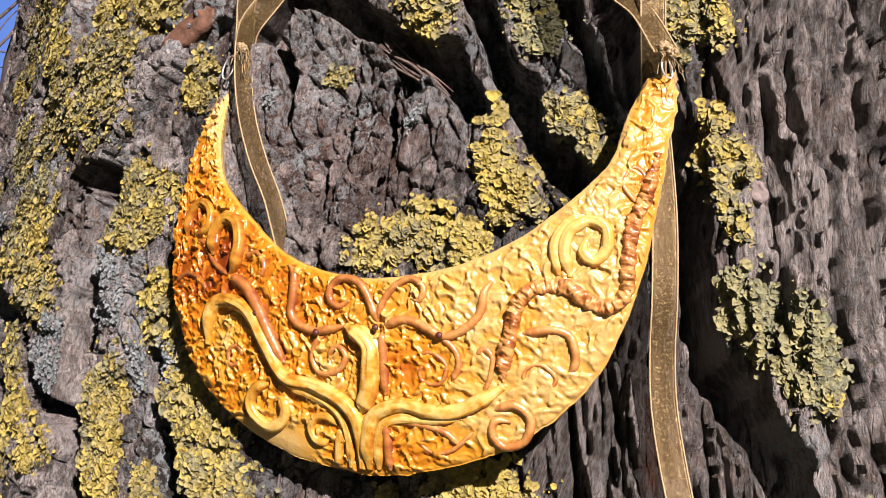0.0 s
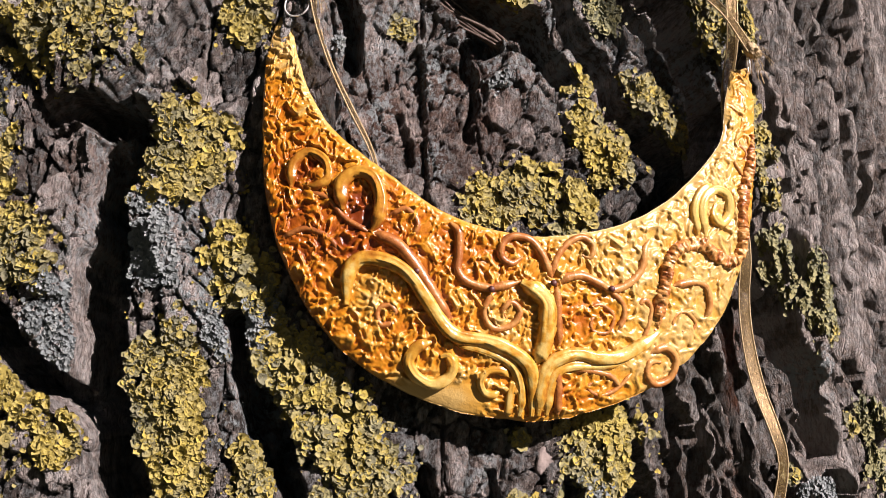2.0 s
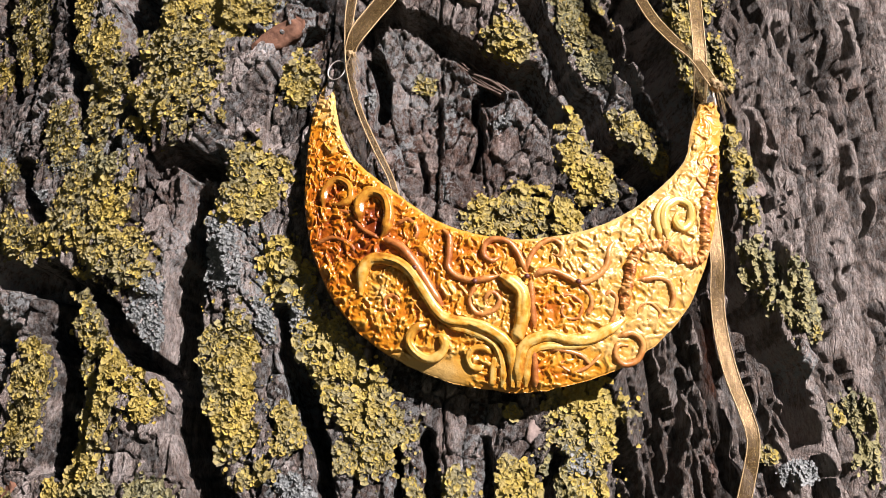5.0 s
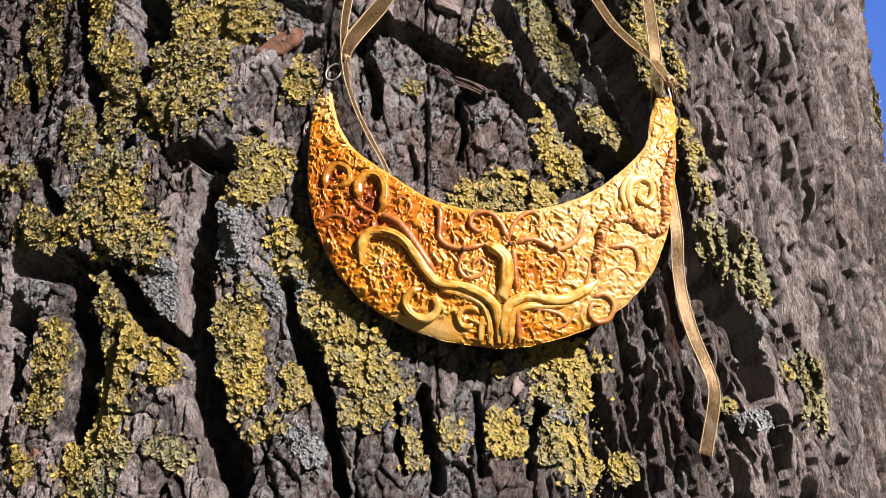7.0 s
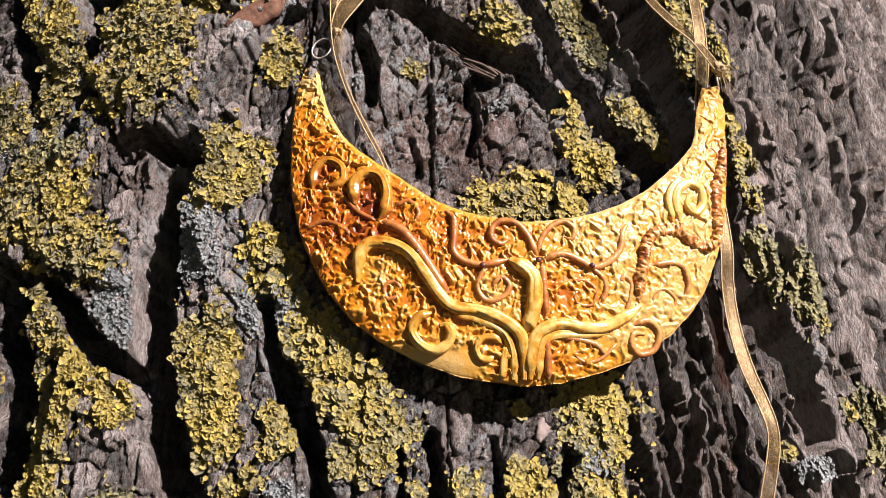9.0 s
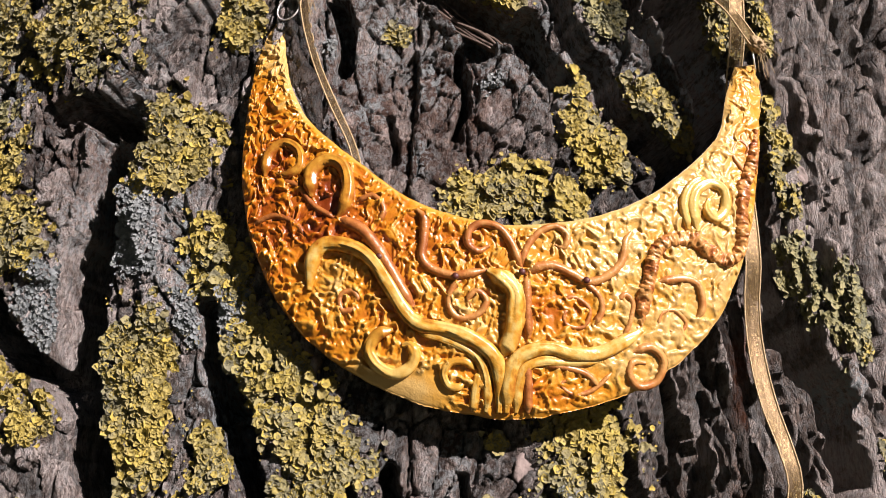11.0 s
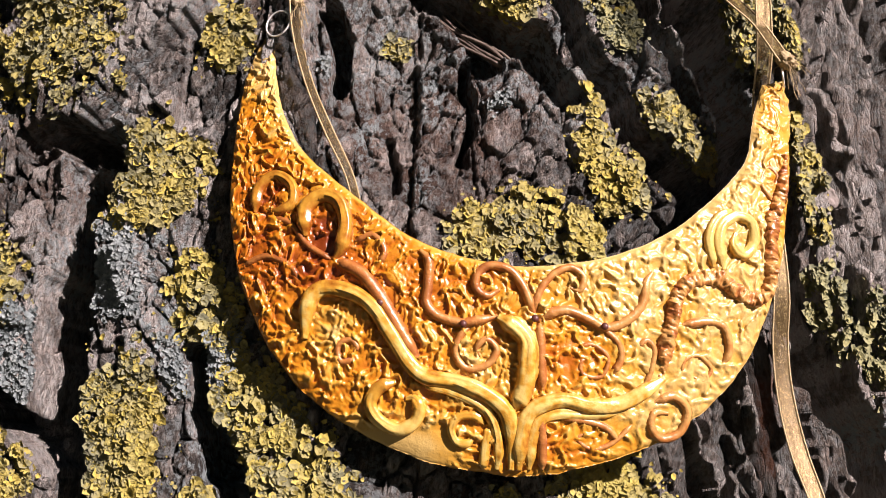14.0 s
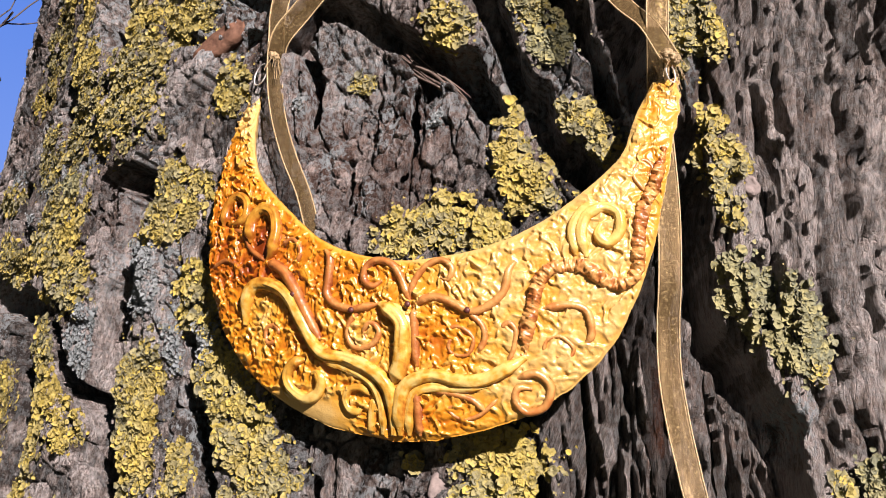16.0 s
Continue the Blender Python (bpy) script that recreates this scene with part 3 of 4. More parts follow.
lichen("W", 0.0036, ((-0.092, 1.206), (-0.086, 1.201)))
lichen("W", 0.0028, ((-0.034, 1.273), (-0.029, 1.265)))
lichen("W", 0.0018, ((-0.003, 1.353), (-0.001, 1.352)))
lichen("Y", 0.0050, ((0.116, 1.380), (0.122, 1.371)))
lichen("Y", 0.0031, ((0.123, 1.348), (0.125, 1.346)))
lichen("G", 0.0074, ((0.138, 1.299), (0.146, 1.291), (0.151, 1.284)))
lichen("Y", 0.0027, ((0.153, 1.279), (0.155, 1.279)))
lichen("Y", 0.0024, ((0.129, 1.323), (0.132, 1.317)))
lichen("Y", 0.0036, ((0.129, 1.338), (0.132, 1.334)))
lichen("Y", 0.0049, ((-0.119, 1.264), (-0.109, 1.260)))
lichen("Y", 0.0059, ((-0.104, 1.249), (-0.087, 1.241)))
lichen("W", 0.0020, ((0.139, 1.273), (0.141, 1.272)))
lichen("Y", 0.0045, ((-0.170, 1.334), (-0.155, 1.329)))
lichen("Y", 0.0052, ((-0.172, 1.389), (-0.179, 1.385)))
lichen("Y", 0.0030, ((-0.161, 1.402), (-0.158, 1.383)))
lichen("W", 0.0031, ((-0.141, 1.318), (-0.132, 1.318)))
lichen("Y", 0.0067, ((-0.136, 1.306), (-0.106, 1.305)))
lichen("G", 0.0038, ((-0.111, 1.332), (-0.101, 1.329)))
lichen("Y", 0.0033, ((0.004, 1.228), (0.015, 1.234)))
lichen("Y", 0.0021, ((0.051, 1.244), (0.052, 1.243)))


# ---- the clay crescent ----
def dome(x, z):
    """Depth of the crescent's curved face."""
    w = z - 1.29
    return -0.00189 + 0.0381 * x - 0.1244 * w + 2.565 * x * x + 2.918 * w * w - 0.9335 * x * w


def spline(points, n):
    """n even places along a smooth line through the points."""
    p = np.asarray(points, float)
    p = np.vstack([2 * p[0] - p[1], p, 2 * p[-1] - p[-2]])
    out = []
    for i in range(1, len(p) - 2):
        t = np.linspace(0, 1, 24, endpoint=False)[:, None]
        a, b, c, d = p[i - 1], p[i], p[i + 1], p[i + 2]
        out.append(0.5 * (2 * b + (c - a) * t + (2 * a - 5 * b + 4 * c - d) * t * t + (3 * b - a - 3 * c + d) * t ** 3))
    out = np.vstack(out + [p[-2:-1]])
    s = np.concatenate([[0], np.cumsum(np.linalg.norm(np.diff(out, axis=0), axis=1))])
    k = np.linspace(0, s[-1], n)
    return np.stack([np.interp(k, s, out[:, i]) for i in range(out.shape[1])], -1)


OUTER = ((-68.6, 58.7), (-70.3, 52.4), (-71.6, 43.1), (-71.4, 27.5), (-70.3, 11.3), (-68.4, 0.6), (-65.8, -8.4), (-61.8, -17.1), (-56.1, -26.6), (-48.9, -34.7), (-41.5, -40.3), (-33.4, -44.6), (-23.8, -48.4), (-14.1, -50.8), (-4.2, -51.7), (4.3, -52.0), (13.6, -50.6), (24.8, -47.2), (35.5, -42.8), (43.9, -37.2), (51.1, -30.5), (58.0, -21.6), (62.1, -12.2), (65.1, -2.5), (67.1, 7.4), (68.5, 20.7), (69.6, 32.9), (70.4, 45.6), (69.0, 53.2))
INNER = ((-65.5, 58.2), (-62.6, 44.4), (-59.6, 34.6), (-53.5, 23.6), (-45.3, 15.9), (-36.5, 9.1), (-26.5, 2.0), (-17.4, -1.9), (-7.0, -4.2), (2.0, -4.7), (11.3, -3.4), (20.9, -1.1), (30.9, 3.1), (39.6, 8.7), (47.0, 15.6), (52.5, 21.5), (57.4, 29.0), (59.5, 39.8), (62.9, 50.7))
BEADS = ((5.2, -17.0), (21.5, -17.5), (-30.5, -15.4), (-11.2, -19.3))
pendant = tagged(new("crescent_pendant"), "yellow and orange painted clay crescent necklace with coiled tree branches", "necklace")


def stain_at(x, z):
    """How much orange wash lies on the clay, in millimetres across and up. Inside the left curls it also paints in
    their shade.
    """
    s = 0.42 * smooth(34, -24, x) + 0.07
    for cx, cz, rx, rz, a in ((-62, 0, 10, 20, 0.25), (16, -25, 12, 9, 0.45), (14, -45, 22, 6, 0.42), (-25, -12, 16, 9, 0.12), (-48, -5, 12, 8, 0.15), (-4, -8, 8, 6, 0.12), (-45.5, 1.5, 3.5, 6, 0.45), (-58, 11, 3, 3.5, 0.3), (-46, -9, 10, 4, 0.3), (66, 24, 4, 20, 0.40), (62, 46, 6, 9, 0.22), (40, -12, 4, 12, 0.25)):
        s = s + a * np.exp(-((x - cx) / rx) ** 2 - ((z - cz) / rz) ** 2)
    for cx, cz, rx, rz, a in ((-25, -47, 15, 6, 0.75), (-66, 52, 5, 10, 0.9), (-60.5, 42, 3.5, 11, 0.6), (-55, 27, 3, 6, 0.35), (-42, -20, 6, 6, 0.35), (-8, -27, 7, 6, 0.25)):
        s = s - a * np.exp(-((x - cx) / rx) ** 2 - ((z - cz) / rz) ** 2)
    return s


def crescent():
    n, m = 760, 140
    lo, hi = spline(OUTER, n), spline(INNER, n)
    k = np.arange(n)
    ragged = 0.6 * octaves(k / 5.0, 0 * k, 121) * smooth(330, 420, np.abs(k - 300.0)) + 0.25 * octaves(k / 9.0, 0 * k, 123)
    away = (lo - hi) / np.linalg.norm(lo - hi, axis=1, keepdims=True)
    lo, hi = lo + away * ragged[:, None], hi - away * 0.5 * ragged[::-1, None]
    w = np.linspace(0, 1, m)[None, :, None]
    p = lo[:, None] * (1 - w) + hi[:, None] * w
    x, z = p[..., 0], p[..., 1]
    width = np.linalg.norm(hi - lo, axis=1)[:, None]
    e = np.minimum(w[..., 0], 1 - w[..., 0]) * width
    s = np.arange(n)[:, None] * np.ones((1, m))
    tip = np.minimum(s, n - 1 - s) * 0.33
    e = np.minimum(e, tip)
    # scratched leafy modelling: curled ridges and flecks pressed into the clay
    wx, wz = x + 2.4 * octaves(x / 5, z / 5, 81), z + 2.4 * octaves(x / 5, z / 5, 85)
    worm = np.abs(octaves(wx / 3.4, wz / 3.4, 87, 2))
    curly = np.abs(octaves(wx / 1.9 + 7, wz / 1.9, 89, 2))
    dab, _ = flakes(wx, wz, 3.0, 2.0, 211, 0.2, 0.30, 0.9, 0.3)
    fleck = octaves(wx / 1.5, wz / 1.5, 91, 2)
    bare = np.exp(-((x + 24) / 15) ** 2 - ((z + 47.5) / 5.5) ** 2)
    ruffled = 0.80 * (1 - smooth(0.0, 0.22, worm)) + 0.45 * (1 - smooth(0.0, 0.24, curly)) + 0.22 * fleck + 0.45 * dab
    lumpy = 0.55 * (1 - smooth(0.0, 0.40, worm)) + 0.25 * (1 - smooth(0.0, 0.4, curly)) + 0.20 * fleck + 0.25 * dab
    pale = smooth(5, 34, x)
    rough = ruffled * (1 - pale) + lumpy * pale
    inner = np.minimum((1 - w[..., 0]) * width, tip)
    rough = rough * smooth(0.0, 2.2, inner) * smooth(0.0, 0.7, e) * (1 - smooth(0.2, 0.6, bare))
    bulge = 1.0 * np.sqrt(np.clip(e / 3.0, 0, 1))
    y = dome(x / 1000, z / 1000 + 1.3) * 1000 + 1.6 - bulge - 1.15 * rough
    front = np.stack([x, y, z], -1)
    edge_drop = 5.2 - 3.2 * np.clip(1 - e / 2.0, 0, 1)
    back = np.stack([x, dome(x / 1000, z / 1000 + 1.3) * 1000 + edge_drop, z], -1)
    v = np.concatenate([front.reshape(-1, 3), back.reshape(-1, 3)]) / 1000 + np.array([0, 0, 1.3])
    q = quads(n, m)
    k = n * m
    rim = np.concatenate([np.arange(m), np.arange(1, n) * m + m - 1, (n - 1) * m + np.arange(m - 2, -1, -1), np.arange(n - 2, 0, -1) * m])
    r2 = np.roll(rim, -1)
    faces = np.concatenate([q[:, ::-1], q + k, np.stack([rim, r2, r2 + k, rim + k], -1)])
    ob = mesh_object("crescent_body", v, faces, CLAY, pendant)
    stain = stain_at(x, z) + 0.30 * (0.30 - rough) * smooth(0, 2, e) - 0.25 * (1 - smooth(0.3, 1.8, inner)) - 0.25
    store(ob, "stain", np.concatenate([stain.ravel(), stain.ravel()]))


crescent()
COIL_LOOK = {"limb": (OCHRE, 0.5, "ochre clay limb"), "strand": (OCHRE, 0.45, "ochre clay strand"), "curl": (OCHRE, 0.4, "ochre clay curl"), "tendril": (BROWN, 0.5, "red-brown clay tendril"), "vine": (BROWN, 0.5, "rough red-brown clay vine")}


def coil(name, radius, points):
    """A rolled clay coil pressed on the face, tapered at its ends."""
    mat, tint, label = COIL_LOOK[name]
    p = spline(points, max(24, len(points) * (36 if name == "vine" else 18)))
    n, k = len(p), 20
    t = np.gradient(p, axis=0)
    t /= np.linalg.norm(t, axis=1, keepdims=True)
    side = np.stack([t[:, 1], -t[:, 0]], -1)
    d = np.linspace(0, 1, n)
    lump = 0.06
    r = radius * (0.45 + 0.55 * smooth(0, 0.10, d)) * (0.45 + 0.55 * smooth(1.0, 0.86, d)) * (1 + lump * wave(d * len(points) * 1.2, 0 * d, 95))
    a = np.arange(k) * 2 * math.pi / k
    x = p[:, None, 0] + side[:, None, 0] * (r[:, None] * np.cos(a)[None])
    z = p[:, None, 1] + side[:, None, 1] * (r[:, None] * np.cos(a)[None])
    y0 = dome(p[:, 0] / 1000, p[:, 1] / 1000 + 1.3) * 1000
    groove = r[:, None] * (0.42 * np.exp(-((np.cos(a) + 0.1) / 0.17) ** 2) + 0.28 * np.exp(-((np.cos(a) - 0.62) / 0.13) ** 2))[None] * (np.sin(a) > 0)[None] if name in ("limb", "strand", "curl") else 0
    strands = 0.07 * r[:, None] * np.sin(6 * a[None] + 9 * d[:, None] * len(points) / 8) * (np.sin(a) > 0)[None] if name in ("limb", "strand", "curl") else 0
    y = y0[:, None] + strands + 0.75 - 0.25 * r[:, None] - r[:, None] * np.sin(a)[None] * (1.35 if name in ("limb", "curl") else 0.85 if name == "vine" else 1.15) + groove
    if name == "vine":
        y = y + 0.8 * octaves(x / 1.5, z / 1.5, 97) + 0.7 * octaves(x / 0.8, z / 0.8 + 3, 98, 2)
        x, z = x + 0.3 * octaves(x / 1.0, z / 1.0, 131), z + 0.3 * octaves(x / 1.0, z / 1.0, 137)
    v = np.stack([x, y, z], -1).reshape(-1, 3)
    i, j = np.meshgrid(np.arange(n - 1), np.arange(k), indexing="ij")
    j2 = (j + 1) % k
    f = np.stack([i * k + j, i * k + j2, (i + 1) * k + j2, (i + 1) * k + j], -1).reshape(-1, 4)
    for row in (0, n - 1):
        ring = row * k + np.arange(k)
        ring = ring if row else ring[::-1]
        f = np.concatenate([f, [[ring[0], ring[q], ring[q + 1], ring[q + 2]] for q in range(1, k - 2, 2)]])
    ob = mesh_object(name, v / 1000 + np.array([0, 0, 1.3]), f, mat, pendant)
    ob["label"] = label
    # colour runs darker from the coil's front round to its sides and back
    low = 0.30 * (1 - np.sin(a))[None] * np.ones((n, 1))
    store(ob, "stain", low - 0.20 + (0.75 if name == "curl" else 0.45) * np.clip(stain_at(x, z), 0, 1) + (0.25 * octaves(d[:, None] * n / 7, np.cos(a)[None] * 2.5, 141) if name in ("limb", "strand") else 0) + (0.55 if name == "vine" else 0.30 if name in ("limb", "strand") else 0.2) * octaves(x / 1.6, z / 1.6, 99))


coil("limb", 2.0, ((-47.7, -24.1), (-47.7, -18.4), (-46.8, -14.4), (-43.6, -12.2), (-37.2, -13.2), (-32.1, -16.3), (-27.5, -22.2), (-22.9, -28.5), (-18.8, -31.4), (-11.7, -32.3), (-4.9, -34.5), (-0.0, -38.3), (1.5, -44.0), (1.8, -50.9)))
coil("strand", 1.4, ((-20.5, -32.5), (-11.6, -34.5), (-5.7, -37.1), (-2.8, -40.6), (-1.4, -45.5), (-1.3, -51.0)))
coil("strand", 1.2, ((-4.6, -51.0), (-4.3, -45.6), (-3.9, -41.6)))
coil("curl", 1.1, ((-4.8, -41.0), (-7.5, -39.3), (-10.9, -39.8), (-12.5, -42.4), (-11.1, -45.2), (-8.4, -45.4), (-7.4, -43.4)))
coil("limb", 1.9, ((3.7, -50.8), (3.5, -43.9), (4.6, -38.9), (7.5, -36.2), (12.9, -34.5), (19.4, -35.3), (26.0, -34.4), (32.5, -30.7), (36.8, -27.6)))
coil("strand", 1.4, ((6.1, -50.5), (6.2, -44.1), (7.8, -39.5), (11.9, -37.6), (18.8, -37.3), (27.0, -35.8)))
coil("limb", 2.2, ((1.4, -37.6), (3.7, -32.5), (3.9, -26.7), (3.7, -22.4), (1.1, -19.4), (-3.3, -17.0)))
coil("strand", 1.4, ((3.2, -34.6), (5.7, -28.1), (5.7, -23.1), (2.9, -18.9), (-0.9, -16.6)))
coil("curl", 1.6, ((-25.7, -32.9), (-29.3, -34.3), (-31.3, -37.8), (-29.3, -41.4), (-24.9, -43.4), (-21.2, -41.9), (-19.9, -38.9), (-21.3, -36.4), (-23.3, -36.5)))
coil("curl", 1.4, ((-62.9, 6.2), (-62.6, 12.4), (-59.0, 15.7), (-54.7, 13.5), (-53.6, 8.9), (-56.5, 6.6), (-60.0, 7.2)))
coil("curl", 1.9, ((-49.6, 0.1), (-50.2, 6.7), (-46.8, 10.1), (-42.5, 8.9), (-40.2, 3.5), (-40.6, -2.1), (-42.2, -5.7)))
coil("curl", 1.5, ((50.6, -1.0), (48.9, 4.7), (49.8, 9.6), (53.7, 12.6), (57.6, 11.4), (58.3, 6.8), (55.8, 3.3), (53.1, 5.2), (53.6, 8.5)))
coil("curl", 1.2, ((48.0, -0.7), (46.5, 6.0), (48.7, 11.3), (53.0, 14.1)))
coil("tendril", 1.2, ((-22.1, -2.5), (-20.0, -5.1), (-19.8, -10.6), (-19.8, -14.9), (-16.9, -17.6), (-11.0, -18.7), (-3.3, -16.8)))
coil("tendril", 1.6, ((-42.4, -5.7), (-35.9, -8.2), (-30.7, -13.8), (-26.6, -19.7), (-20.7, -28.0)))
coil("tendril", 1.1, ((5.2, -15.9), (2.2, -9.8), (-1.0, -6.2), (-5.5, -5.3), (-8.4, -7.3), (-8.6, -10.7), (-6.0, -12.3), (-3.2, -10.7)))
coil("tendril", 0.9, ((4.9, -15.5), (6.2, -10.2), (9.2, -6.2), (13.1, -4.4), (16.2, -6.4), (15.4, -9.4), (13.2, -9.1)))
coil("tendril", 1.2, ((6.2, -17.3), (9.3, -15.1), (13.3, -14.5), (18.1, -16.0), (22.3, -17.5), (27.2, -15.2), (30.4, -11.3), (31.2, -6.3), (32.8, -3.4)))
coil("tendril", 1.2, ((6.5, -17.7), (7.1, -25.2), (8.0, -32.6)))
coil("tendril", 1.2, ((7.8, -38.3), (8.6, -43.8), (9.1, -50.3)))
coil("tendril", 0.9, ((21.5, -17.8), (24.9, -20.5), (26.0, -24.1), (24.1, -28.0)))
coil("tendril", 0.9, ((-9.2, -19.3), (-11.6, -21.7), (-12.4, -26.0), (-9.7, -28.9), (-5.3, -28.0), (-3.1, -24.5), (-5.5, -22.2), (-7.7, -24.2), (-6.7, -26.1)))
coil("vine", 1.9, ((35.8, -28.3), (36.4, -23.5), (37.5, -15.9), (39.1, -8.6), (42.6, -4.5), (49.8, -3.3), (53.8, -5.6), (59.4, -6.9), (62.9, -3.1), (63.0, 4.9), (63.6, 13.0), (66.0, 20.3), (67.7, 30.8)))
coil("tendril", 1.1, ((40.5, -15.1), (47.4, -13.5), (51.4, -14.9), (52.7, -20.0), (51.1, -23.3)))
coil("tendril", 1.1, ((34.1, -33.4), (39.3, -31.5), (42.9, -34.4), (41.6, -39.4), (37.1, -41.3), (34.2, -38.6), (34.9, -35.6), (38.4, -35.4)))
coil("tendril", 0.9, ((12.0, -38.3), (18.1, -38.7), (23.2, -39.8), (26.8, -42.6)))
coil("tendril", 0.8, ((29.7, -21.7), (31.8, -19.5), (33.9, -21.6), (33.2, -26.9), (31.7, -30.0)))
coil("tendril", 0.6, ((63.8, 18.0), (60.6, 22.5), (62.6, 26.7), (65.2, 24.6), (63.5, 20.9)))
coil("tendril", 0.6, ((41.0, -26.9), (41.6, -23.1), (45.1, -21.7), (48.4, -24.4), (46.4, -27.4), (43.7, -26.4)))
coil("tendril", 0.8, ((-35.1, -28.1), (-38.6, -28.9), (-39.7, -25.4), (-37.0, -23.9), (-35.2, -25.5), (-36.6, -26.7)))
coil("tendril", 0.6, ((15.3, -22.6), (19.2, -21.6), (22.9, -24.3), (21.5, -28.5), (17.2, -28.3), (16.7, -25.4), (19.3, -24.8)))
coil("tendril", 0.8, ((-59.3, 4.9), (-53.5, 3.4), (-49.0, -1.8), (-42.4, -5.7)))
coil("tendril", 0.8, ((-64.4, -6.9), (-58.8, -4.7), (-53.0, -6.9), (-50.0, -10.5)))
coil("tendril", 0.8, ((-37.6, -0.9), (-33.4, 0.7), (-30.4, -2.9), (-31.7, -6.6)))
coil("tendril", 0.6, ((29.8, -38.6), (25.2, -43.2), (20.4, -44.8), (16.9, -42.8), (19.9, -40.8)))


def ball(name, centre, r, mat, parent, squash=0.7):
    bm = bmesh.new()
    bmesh.ops.create_icosphere(bm, subdivisions=2, radius=r)
    for v in bm.verts:
        v.co.y *= squash
        v.co *= 1 + 0.08 * noise.noise(v.co * 900)
    me = bpy.data.meshes.new(name)
    bm.to_mesh(me)
    bm.free()
    for f in me.polygons:
        f.use_smooth = True
    me.materials.append(mat)
    ob = new(name, me)
    ob.parent = parent
    ob.location = centre
    return ob


for bx, bz in BEADS:
    ball("bead", (bx / 1000, dome(bx / 1000, bz / 1000 + 1.3) - 0.0012, bz / 1000 + 1.3), 0.0009, BEAD, pendant)


def wire(name, points, radius, mat, parent=None, k=8, closed=False):
    """A round wire along points in metres."""
    p = np.asarray(points, float)
    n = len(p)
    t = np.roll(p, -1, 0) - np.roll(p, 1, 0) if closed else np.gradient(p, axis=0)
    t /= np.linalg.norm(t, axis=1, keepdims=True)
    ref = np.array([0.31, 0.9, 0.17])
    s = np.cross(t, ref)
    s /= np.linalg.norm(s, axis=1, keepdims=True)
    b = np.cross(t, s)
    a = np.arange(k) * 2 * math.pi / k
    r = np.broadcast_to(np.asarray(radius, float), (n,))[:, None, None]
    v = p[:, None] + r * (s[:, None] * np.cos(a)[None, :, None] + b[:, None] * np.sin(a)[None, :, None])
    i, j = np.meshgrid(np.arange(n if closed else n - 1), np.arange(k), indexing="ij")
    i2, j2 = (i + 1) % n, (j + 1) % k
    f = np.stack([i * k + j, i * k + j2, i2 * k + j2, i2 * k + j], -1).reshape(-1, 4)
    return mesh_object(name, v.reshape(-1, 3), f, mat, parent)


def jump_ring(centre, normal, r):
    n = Vector(normal).normalized()
    a = n.orthogonal().normalized()
    b = n.cross(a)
    pts = [Vector(centre) + r * (math.cos(q) * a + math.sin(q) * b) for q in np.linspace(0, 2 * math.pi, 40, endpoint=False)]
    ob = wire("jump_ring", pts, 0.00024, STEEL, pendant, 8, True)
    ob["label"] = "thin silver wire jump ring"


jump_ring((-0.0638, 0.0115, 1.3598), (-0.45, -0.9, 0.05), 0.0037)
jump_ring((0.0680, 0.0105, 1.3525), (0.9, -0.35, 0.1), 0.0024)


# ---- ribbons ----
def ribbon_strand(parent, points, faces, width=0.0065):
    """A flat gauze strip with corded edges; faces: the way its flat side looks at each point."""
    pf = spline([(*p, *q) for p, q in zip(points, faces)], 90)
    p, q = pf[:, :3], pf[:, 3:]
    t = np.gradient(p, axis=0)
    t /= np.linalg.norm(t, axis=1, keepdims=True)
    side = np.cross(t, q)
    side /= np.linalg.norm(side, axis=1, keepdims=True)
    out = np.cross(side, t)
    m = 9
    w = np.linspace(-0.5, 0.5, m)
    ripple = 0.00025 * wave(np.arange(90)[:, None] / 6.0, w[None] * 3, 101)
    top = p[:, None] + side[:, None] * (w * width)[None, :, None] + out[:, None] * (ripple + 0.0005 * (w ** 2)[None])[..., None]
    low = top - out[:, None] * 0.00016
    v = np.concatenate([top.reshape(-1, 3), low.reshape(-1, 3)])
    f = quads(90, m)
    k = 90 * m
    rim = np.concatenate([np.arange(m), np.arange(1, 90) * m + m - 1, 89 * m + np.arange(m - 2, -1, -1), np.arange(88, 0, -1) * m])
    r2 = np.roll(rim, -1)
    band = mesh_object("band", v, np.concatenate([f, f[:, ::-1] + k, np.stack([rim, r2, r2 + k, rim + k], -1)]), GAUZE, parent)
    for e in (0, m - 1):
        wire("edge_cord", top[:, e], 0.00026, CORD, band, 6)


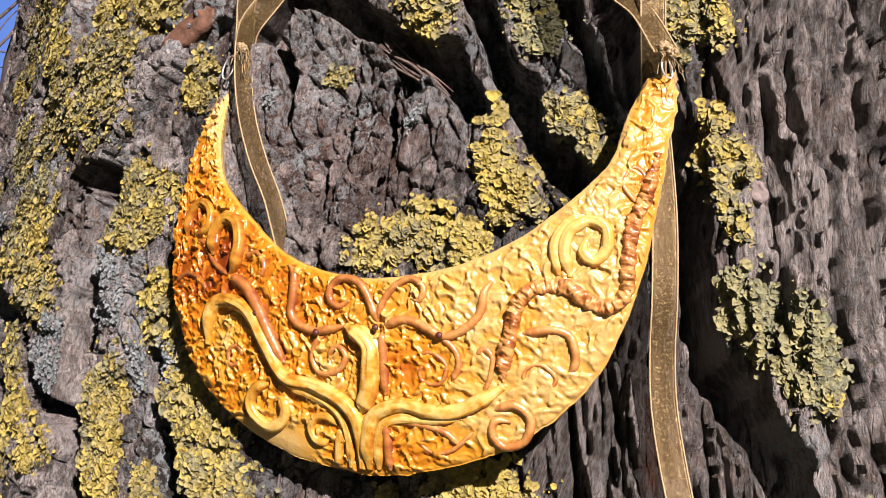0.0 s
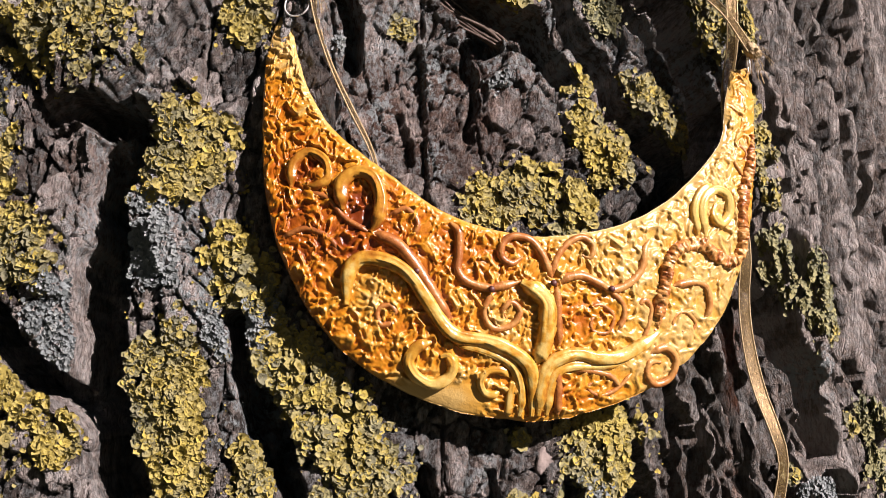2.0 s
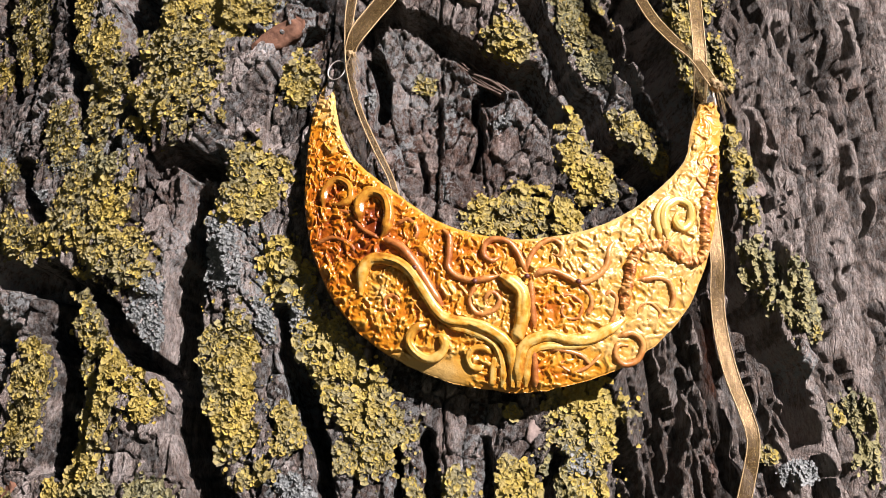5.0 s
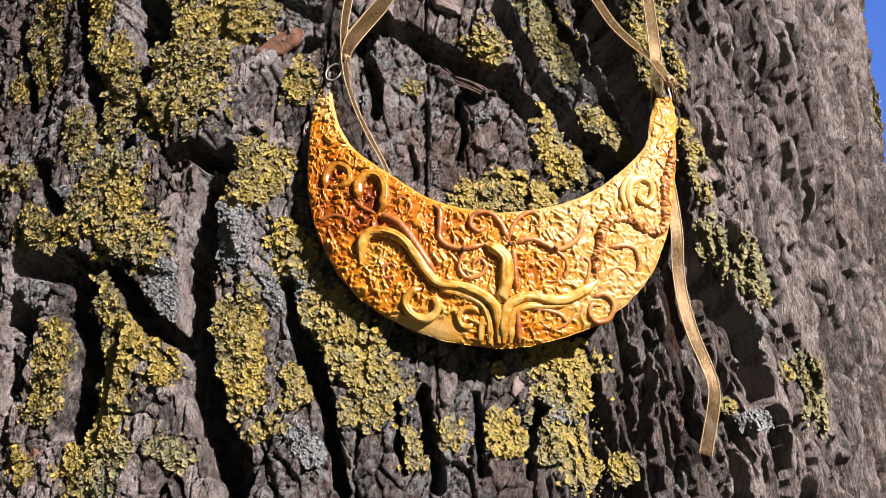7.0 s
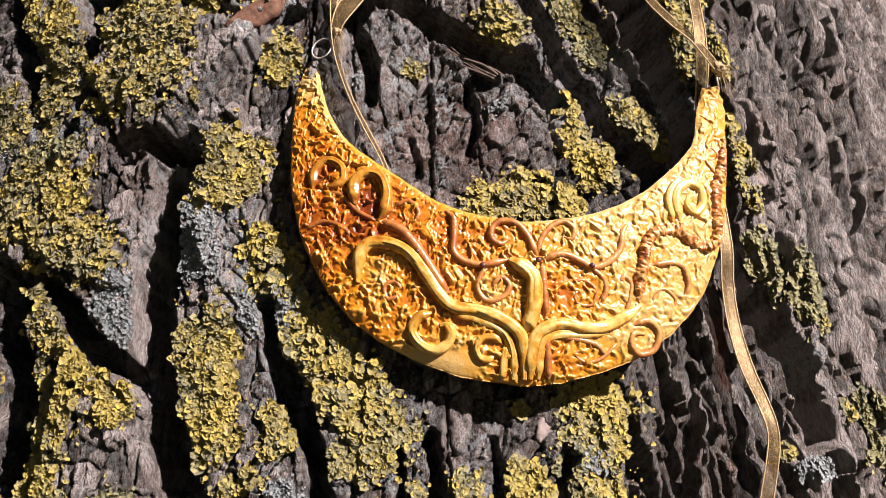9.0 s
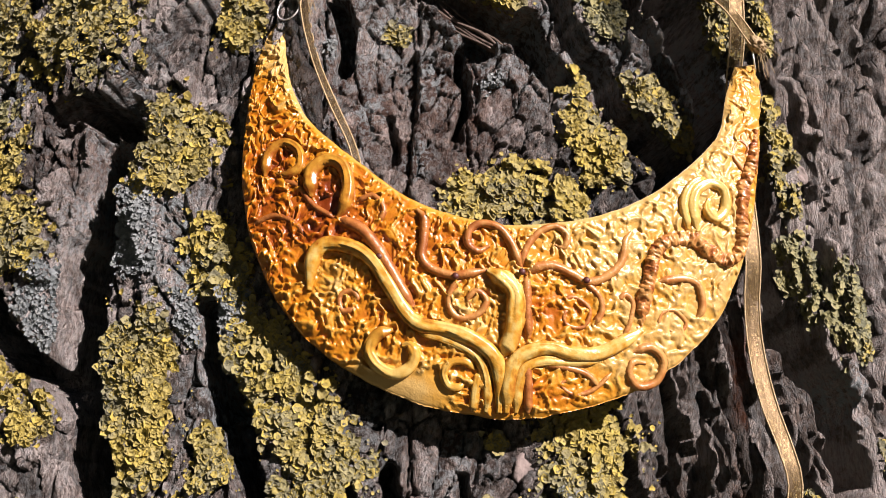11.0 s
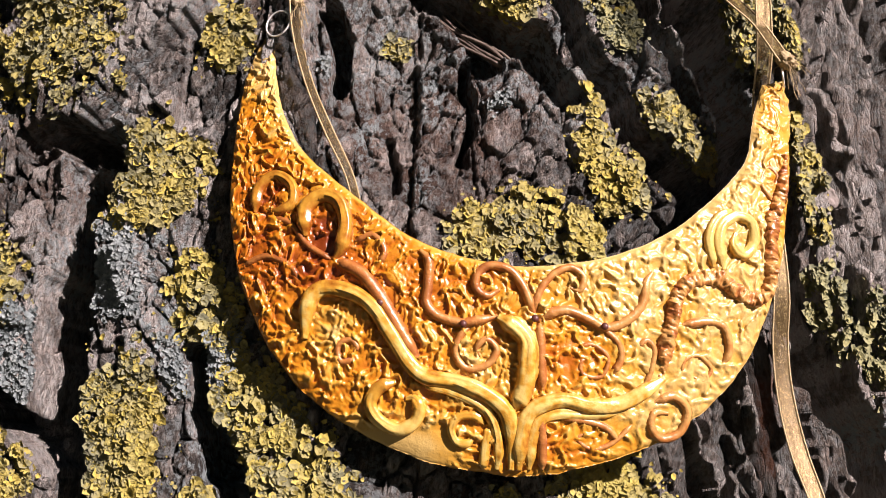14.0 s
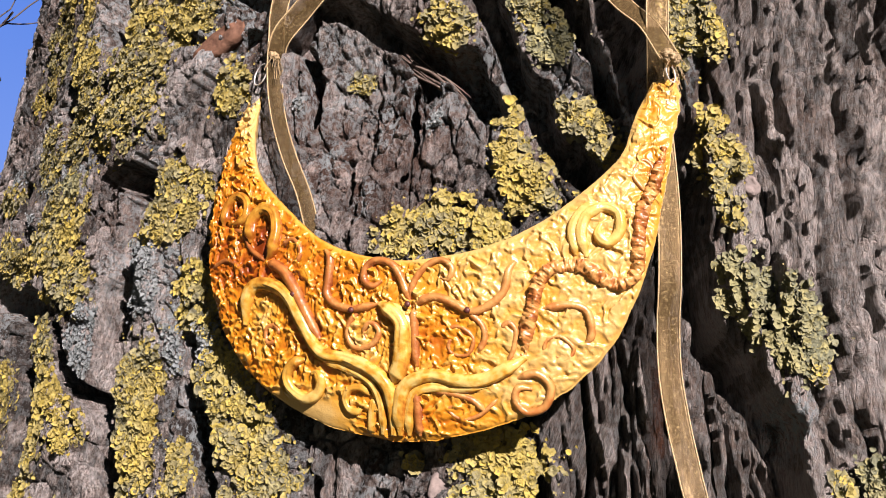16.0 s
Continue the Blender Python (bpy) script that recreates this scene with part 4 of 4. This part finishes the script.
def knot(parent, centre, r):
    """A small tied knot: a crumpled bundle of gauze with frayed ends."""
    rng = np.random.default_rng(5)
    bm = bmesh.new()
    bmesh.ops.create_icosphere(bm, subdivisions=4, radius=r)
    for v in bm.verts:
        fold = noise.noise(v.co * 1400) * 0.35 + noise.noise(v.co * 3000) * 0.25
        v.co *= 1 + fold
        v.co = Vector((v.co.x * 1.35, v.co.y * 0.9, v.co.z * 0.85))
    me = bpy.data.meshes.new("knot")
    bm.to_mesh(me)
    bm.free()
    me.materials.append(CORD)
    for f in me.polygons:
        f.use_smooth = True
    ob = new("knot", me)
    ob.parent, ob.location = parent, centre
    ob.rotation_euler = (0, 0.6, 0)
    c = np.array(centre)
    for i in range(16):
        d = rng.normal(0, 1, 3) + np.array([0.9, -0.2, -0.3])
        d /= np.linalg.norm(d)
        pts = [c + d * r * s + np.array([0, 0, -0.0006]) * s * s + rng.normal(0, 0.0002, 3) for s in np.linspace(0.6, 2.8, 7)]
        wire("frayed_thread", pts, 0.00008, CORD, parent, 5)


def metres(*rows):
    return [tuple(v / 1000 for v in r) for r in rows]


left_ribbon = tagged(new("ribbon"), "sheer golden-brown gauze ribbon tied to the pendant's ring", "ribbon", "necklace ribbons")
A = metres((-35, 19, 1300), (-39, 16, 1311), (-42, 13.5, 1320), (-47.8, 12, 1330.6), (-54.6, 12, 1344.5), (-59, 12.5, 1358.3), (-60.8, 12, 1372.7), (-60.8, 10.5, 1383), (-58.5, 11, 1410), (-56, 13, 1450), (-52, 13, 1520), (-50, 13, 1560))
ribbon_strand(left_ribbon, A, [(0.93, -0.3, 0.1)] * 12)
B = metres((-60.0, 12.5, 1366), (-58.2, 11, 1373), (-52.9, 12.5, 1383), (-44.4, 12.5, 1396), (-36, 12, 1415), (-28, 11, 1450), (-24, 11, 1520), (-22, 11, 1560))
ribbon_strand(left_ribbon, B, [(0.85, -0.45, 0.2)] * 8)
knot(left_ribbon, (-0.0590, 0.0100, 1.3655), 0.0014)
right_ribbon = tagged(new("ribbon"), "sheer golden-brown gauze ribbon with a long hanging tail", "ribbon", "necklace ribbons")
C = metres((68, 8, 1356), (61, 9, 1367), (53, 8.5, 1374.5), (44, 10, 1388), (32, 14, 1420), (22, 19, 1480), (16, 19, 1560))
ribbon_strand(right_ribbon, C, [(0.5, -0.8, 0.35)] * 7)
D = metres((76, 26, 1215), (80, 24, 1236), (78, 23, 1246), (74, 24.5, 1259), (70.8, 24, 1273), (69.6, 23, 1286), (69.6, 21, 1298), (68, 21, 1318), (65.5, 20, 1336), (64, 17, 1347), (63.8, 12, 1359), (63.4, 10.5, 1367), (63, 10, 1376), (62.5, 15, 1400), (61, 26, 1450), (60, 27, 1520), (60, 27, 1560))
ribbon_strand(right_ribbon, D, [(0.58, -0.81, 0.0)] * 17)
knot(right_ribbon, (0.0680, 0.0080, 1.3560), 0.0021)


# ---- loose bark on the trunk ----
def bark_chip(u, z, long, wide, turn, mat, label, thick=0.0022):
    """A curved, ragged flake of bark lying on the trunk."""
    n, m = 22, 14
    s, w = np.meshgrid(np.linspace(-1, 1, n), np.linspace(-1, 1, m), indexing="ij")
    lim = np.sqrt(np.clip(1 - s ** 2, 0, 1)) * (0.85 + 0.25 * wave(s * 3, 0 * s + u * 90, 111)) + 0.05
    a, b = s * long, w * lim * wide
    du, dz = a * math.cos(turn) - b * math.sin(turn), a * math.sin(turn) + b * math.cos(turn)
    base = float(np.max(relief(np.array([u, u + 0.002, u - 0.002]), np.array([z, z, z]))))
    edge = np.minimum(1 - np.abs(s), 1 - np.abs(w))
    h = base + thick * (0.3 + 0.7 * smooth(0, 0.3, edge)) + 0.0009 * octaves(a / 0.003, b / 0.0014, 113)
    top, low = on_trunk(u + du, z + dz, h), on_trunk(u + du, z + dz, 0 * h + base - 0.003)
    k = n * m
    q = quads(n, m)
    rim = np.concatenate([np.arange(m), np.arange(1, n) * m + m - 1, (n - 1) * m + np.arange(m - 2, -1, -1), np.arange(n - 2, 0, -1) * m])
    r2 = np.roll(rim, -1)
    ob = mesh_object("bark_flake", np.concatenate([top.reshape(-1, 3), low.reshape(-1, 3)]), np.concatenate([q, q[:, ::-1] + k, np.stack([rim, r2, r2 + k, rim + k], -1)]), mat, tree)
    ob["label"] = label


bark_chip(-0.040, 1.3755, 0.0105, 0.0052, 0.55, CHIP, "reddish-brown bare flake of bark", 0.0014)
bark_chip(-0.034, 1.3800, 0.005, 0.0032, 0.9, CHIP, "reddish-brown bare flake of bark", 0.0007)
bark_chip(0.060, 1.2377, 0.0045, 0.0040, 1.2, GREYCHIP, "pale pinkish flake of bark", 0.0008)
bark_chip(0.1358, 1.3283, 0.0030, 0.0022, 1.9, GREYCHIP, "pale pinkish flake of bark", 0.0004)
bark_chip(-0.1259, 1.2084, 0.006, 0.0035, 1.3, CHIP, "reddish-brown bare flake of bark", 0.0006)
bark_chip(0.028, 1.396, 0.008, 0.0035, -0.6, GREYCHIP, "pale pinkish flake of bark")


def bark_strips(u0, z0, u1, z1, count, seed):
    """Torn fibrous strips of bark across a furrow."""
    rng = np.random.default_rng(seed)
    for _ in range(count):
        k = np.linspace(0, 1, 14)
        off = rng.normal(0, 0.0016)
        u = u0 + (u1 - u0) * k + off * 0.6 + 0.0007 * np.sin(7 * k + rng.uniform(0, 6)) + rng.normal(0, 0.0004)
        z = z0 + (z1 - z0) * k + off + 0.0007 * np.cos(6 * k + rng.uniform(0, 6))
        h = macro(u, z) - 0.0055 + rng.uniform(-0.0015, 0.0020) + 0.002 * np.sin(math.pi * k)
        wire("bark_strip", on_trunk(u, z, h), 0.00018 + 0.00032 * np.sin(math.pi * k) * rng.uniform(0.4, 1.2), FIBRE, tree, 6)


bark_strips(0.028, 1.3715, 0.053, 1.3525, 12, 4)


# ---- bare tree far behind ----
def far_tree(base, height, seed):
    rng = np.random.default_rng(seed)
    root = tagged(new("bare_tree"), "leafless dark tree standing far behind the trunk", "tree")
    root.location = base
    limbs = []

    def grow(p, d, length, r, depth):
        pts = [p]
        for _ in range(6):
            d = d + rng.normal(0, 0.13, 3)
            d /= np.linalg.norm(d)
            pts.append(pts[-1] + d * length / 6)
        limbs.append((np.array(pts), np.linspace(r, r * 0.55, 7)))
        if depth:
            for _ in range(3 if depth > 1 else 4):
                k = rng.integers(2, 7)
                nd = d + rng.normal(0, 0.55, 3)
                grow(pts[k], nd / np.linalg.norm(nd), length * rng.uniform(0.5, 0.75), r * 0.5, depth - 1)

    grow(np.zeros(3), np.array([0, 0, 1.0]), height * 0.45, height * 0.018, 4)
    for i, (p, r) in enumerate(limbs):
        wire("stem" if i == 0 else "branch", p, r, TWIG, root, 6)


def crown():
    """Bare limbs above the trunk."""
    rng = np.random.default_rng(8)

    def grow(p, d, length, r, depth):
        pts = [p]
        for _ in range(7):
            d = d + rng.normal(0, 0.10, 3) + np.array([0, 0, 0.04])
            d /= np.linalg.norm(d)
            pts.append(pts[-1] + d * length / 7)
        wire("limb", np.array(pts), np.linspace(r, r * 0.5, 8), TWIG, tree, 10)
        if depth:
            for _ in range(3):
                nd = d + rng.normal(0, 0.5, 3)
                grow(pts[rng.integers(3, 8)], nd / np.linalg.norm(nd), length * 0.65, r * 0.48, depth - 1)

    for a in (0.4, 2.3, 4.4):
        d = np.array([0.45 * math.cos(a), 0.45 * math.sin(a), 1.0])
        grow(np.array([AXIS_X, AXIS_Y, 3.95]), d / np.linalg.norm(d), 2.6, 0.14, 2)


crown()
far_tree((-7.5, 7.0, 0.0), 9.0, 3)
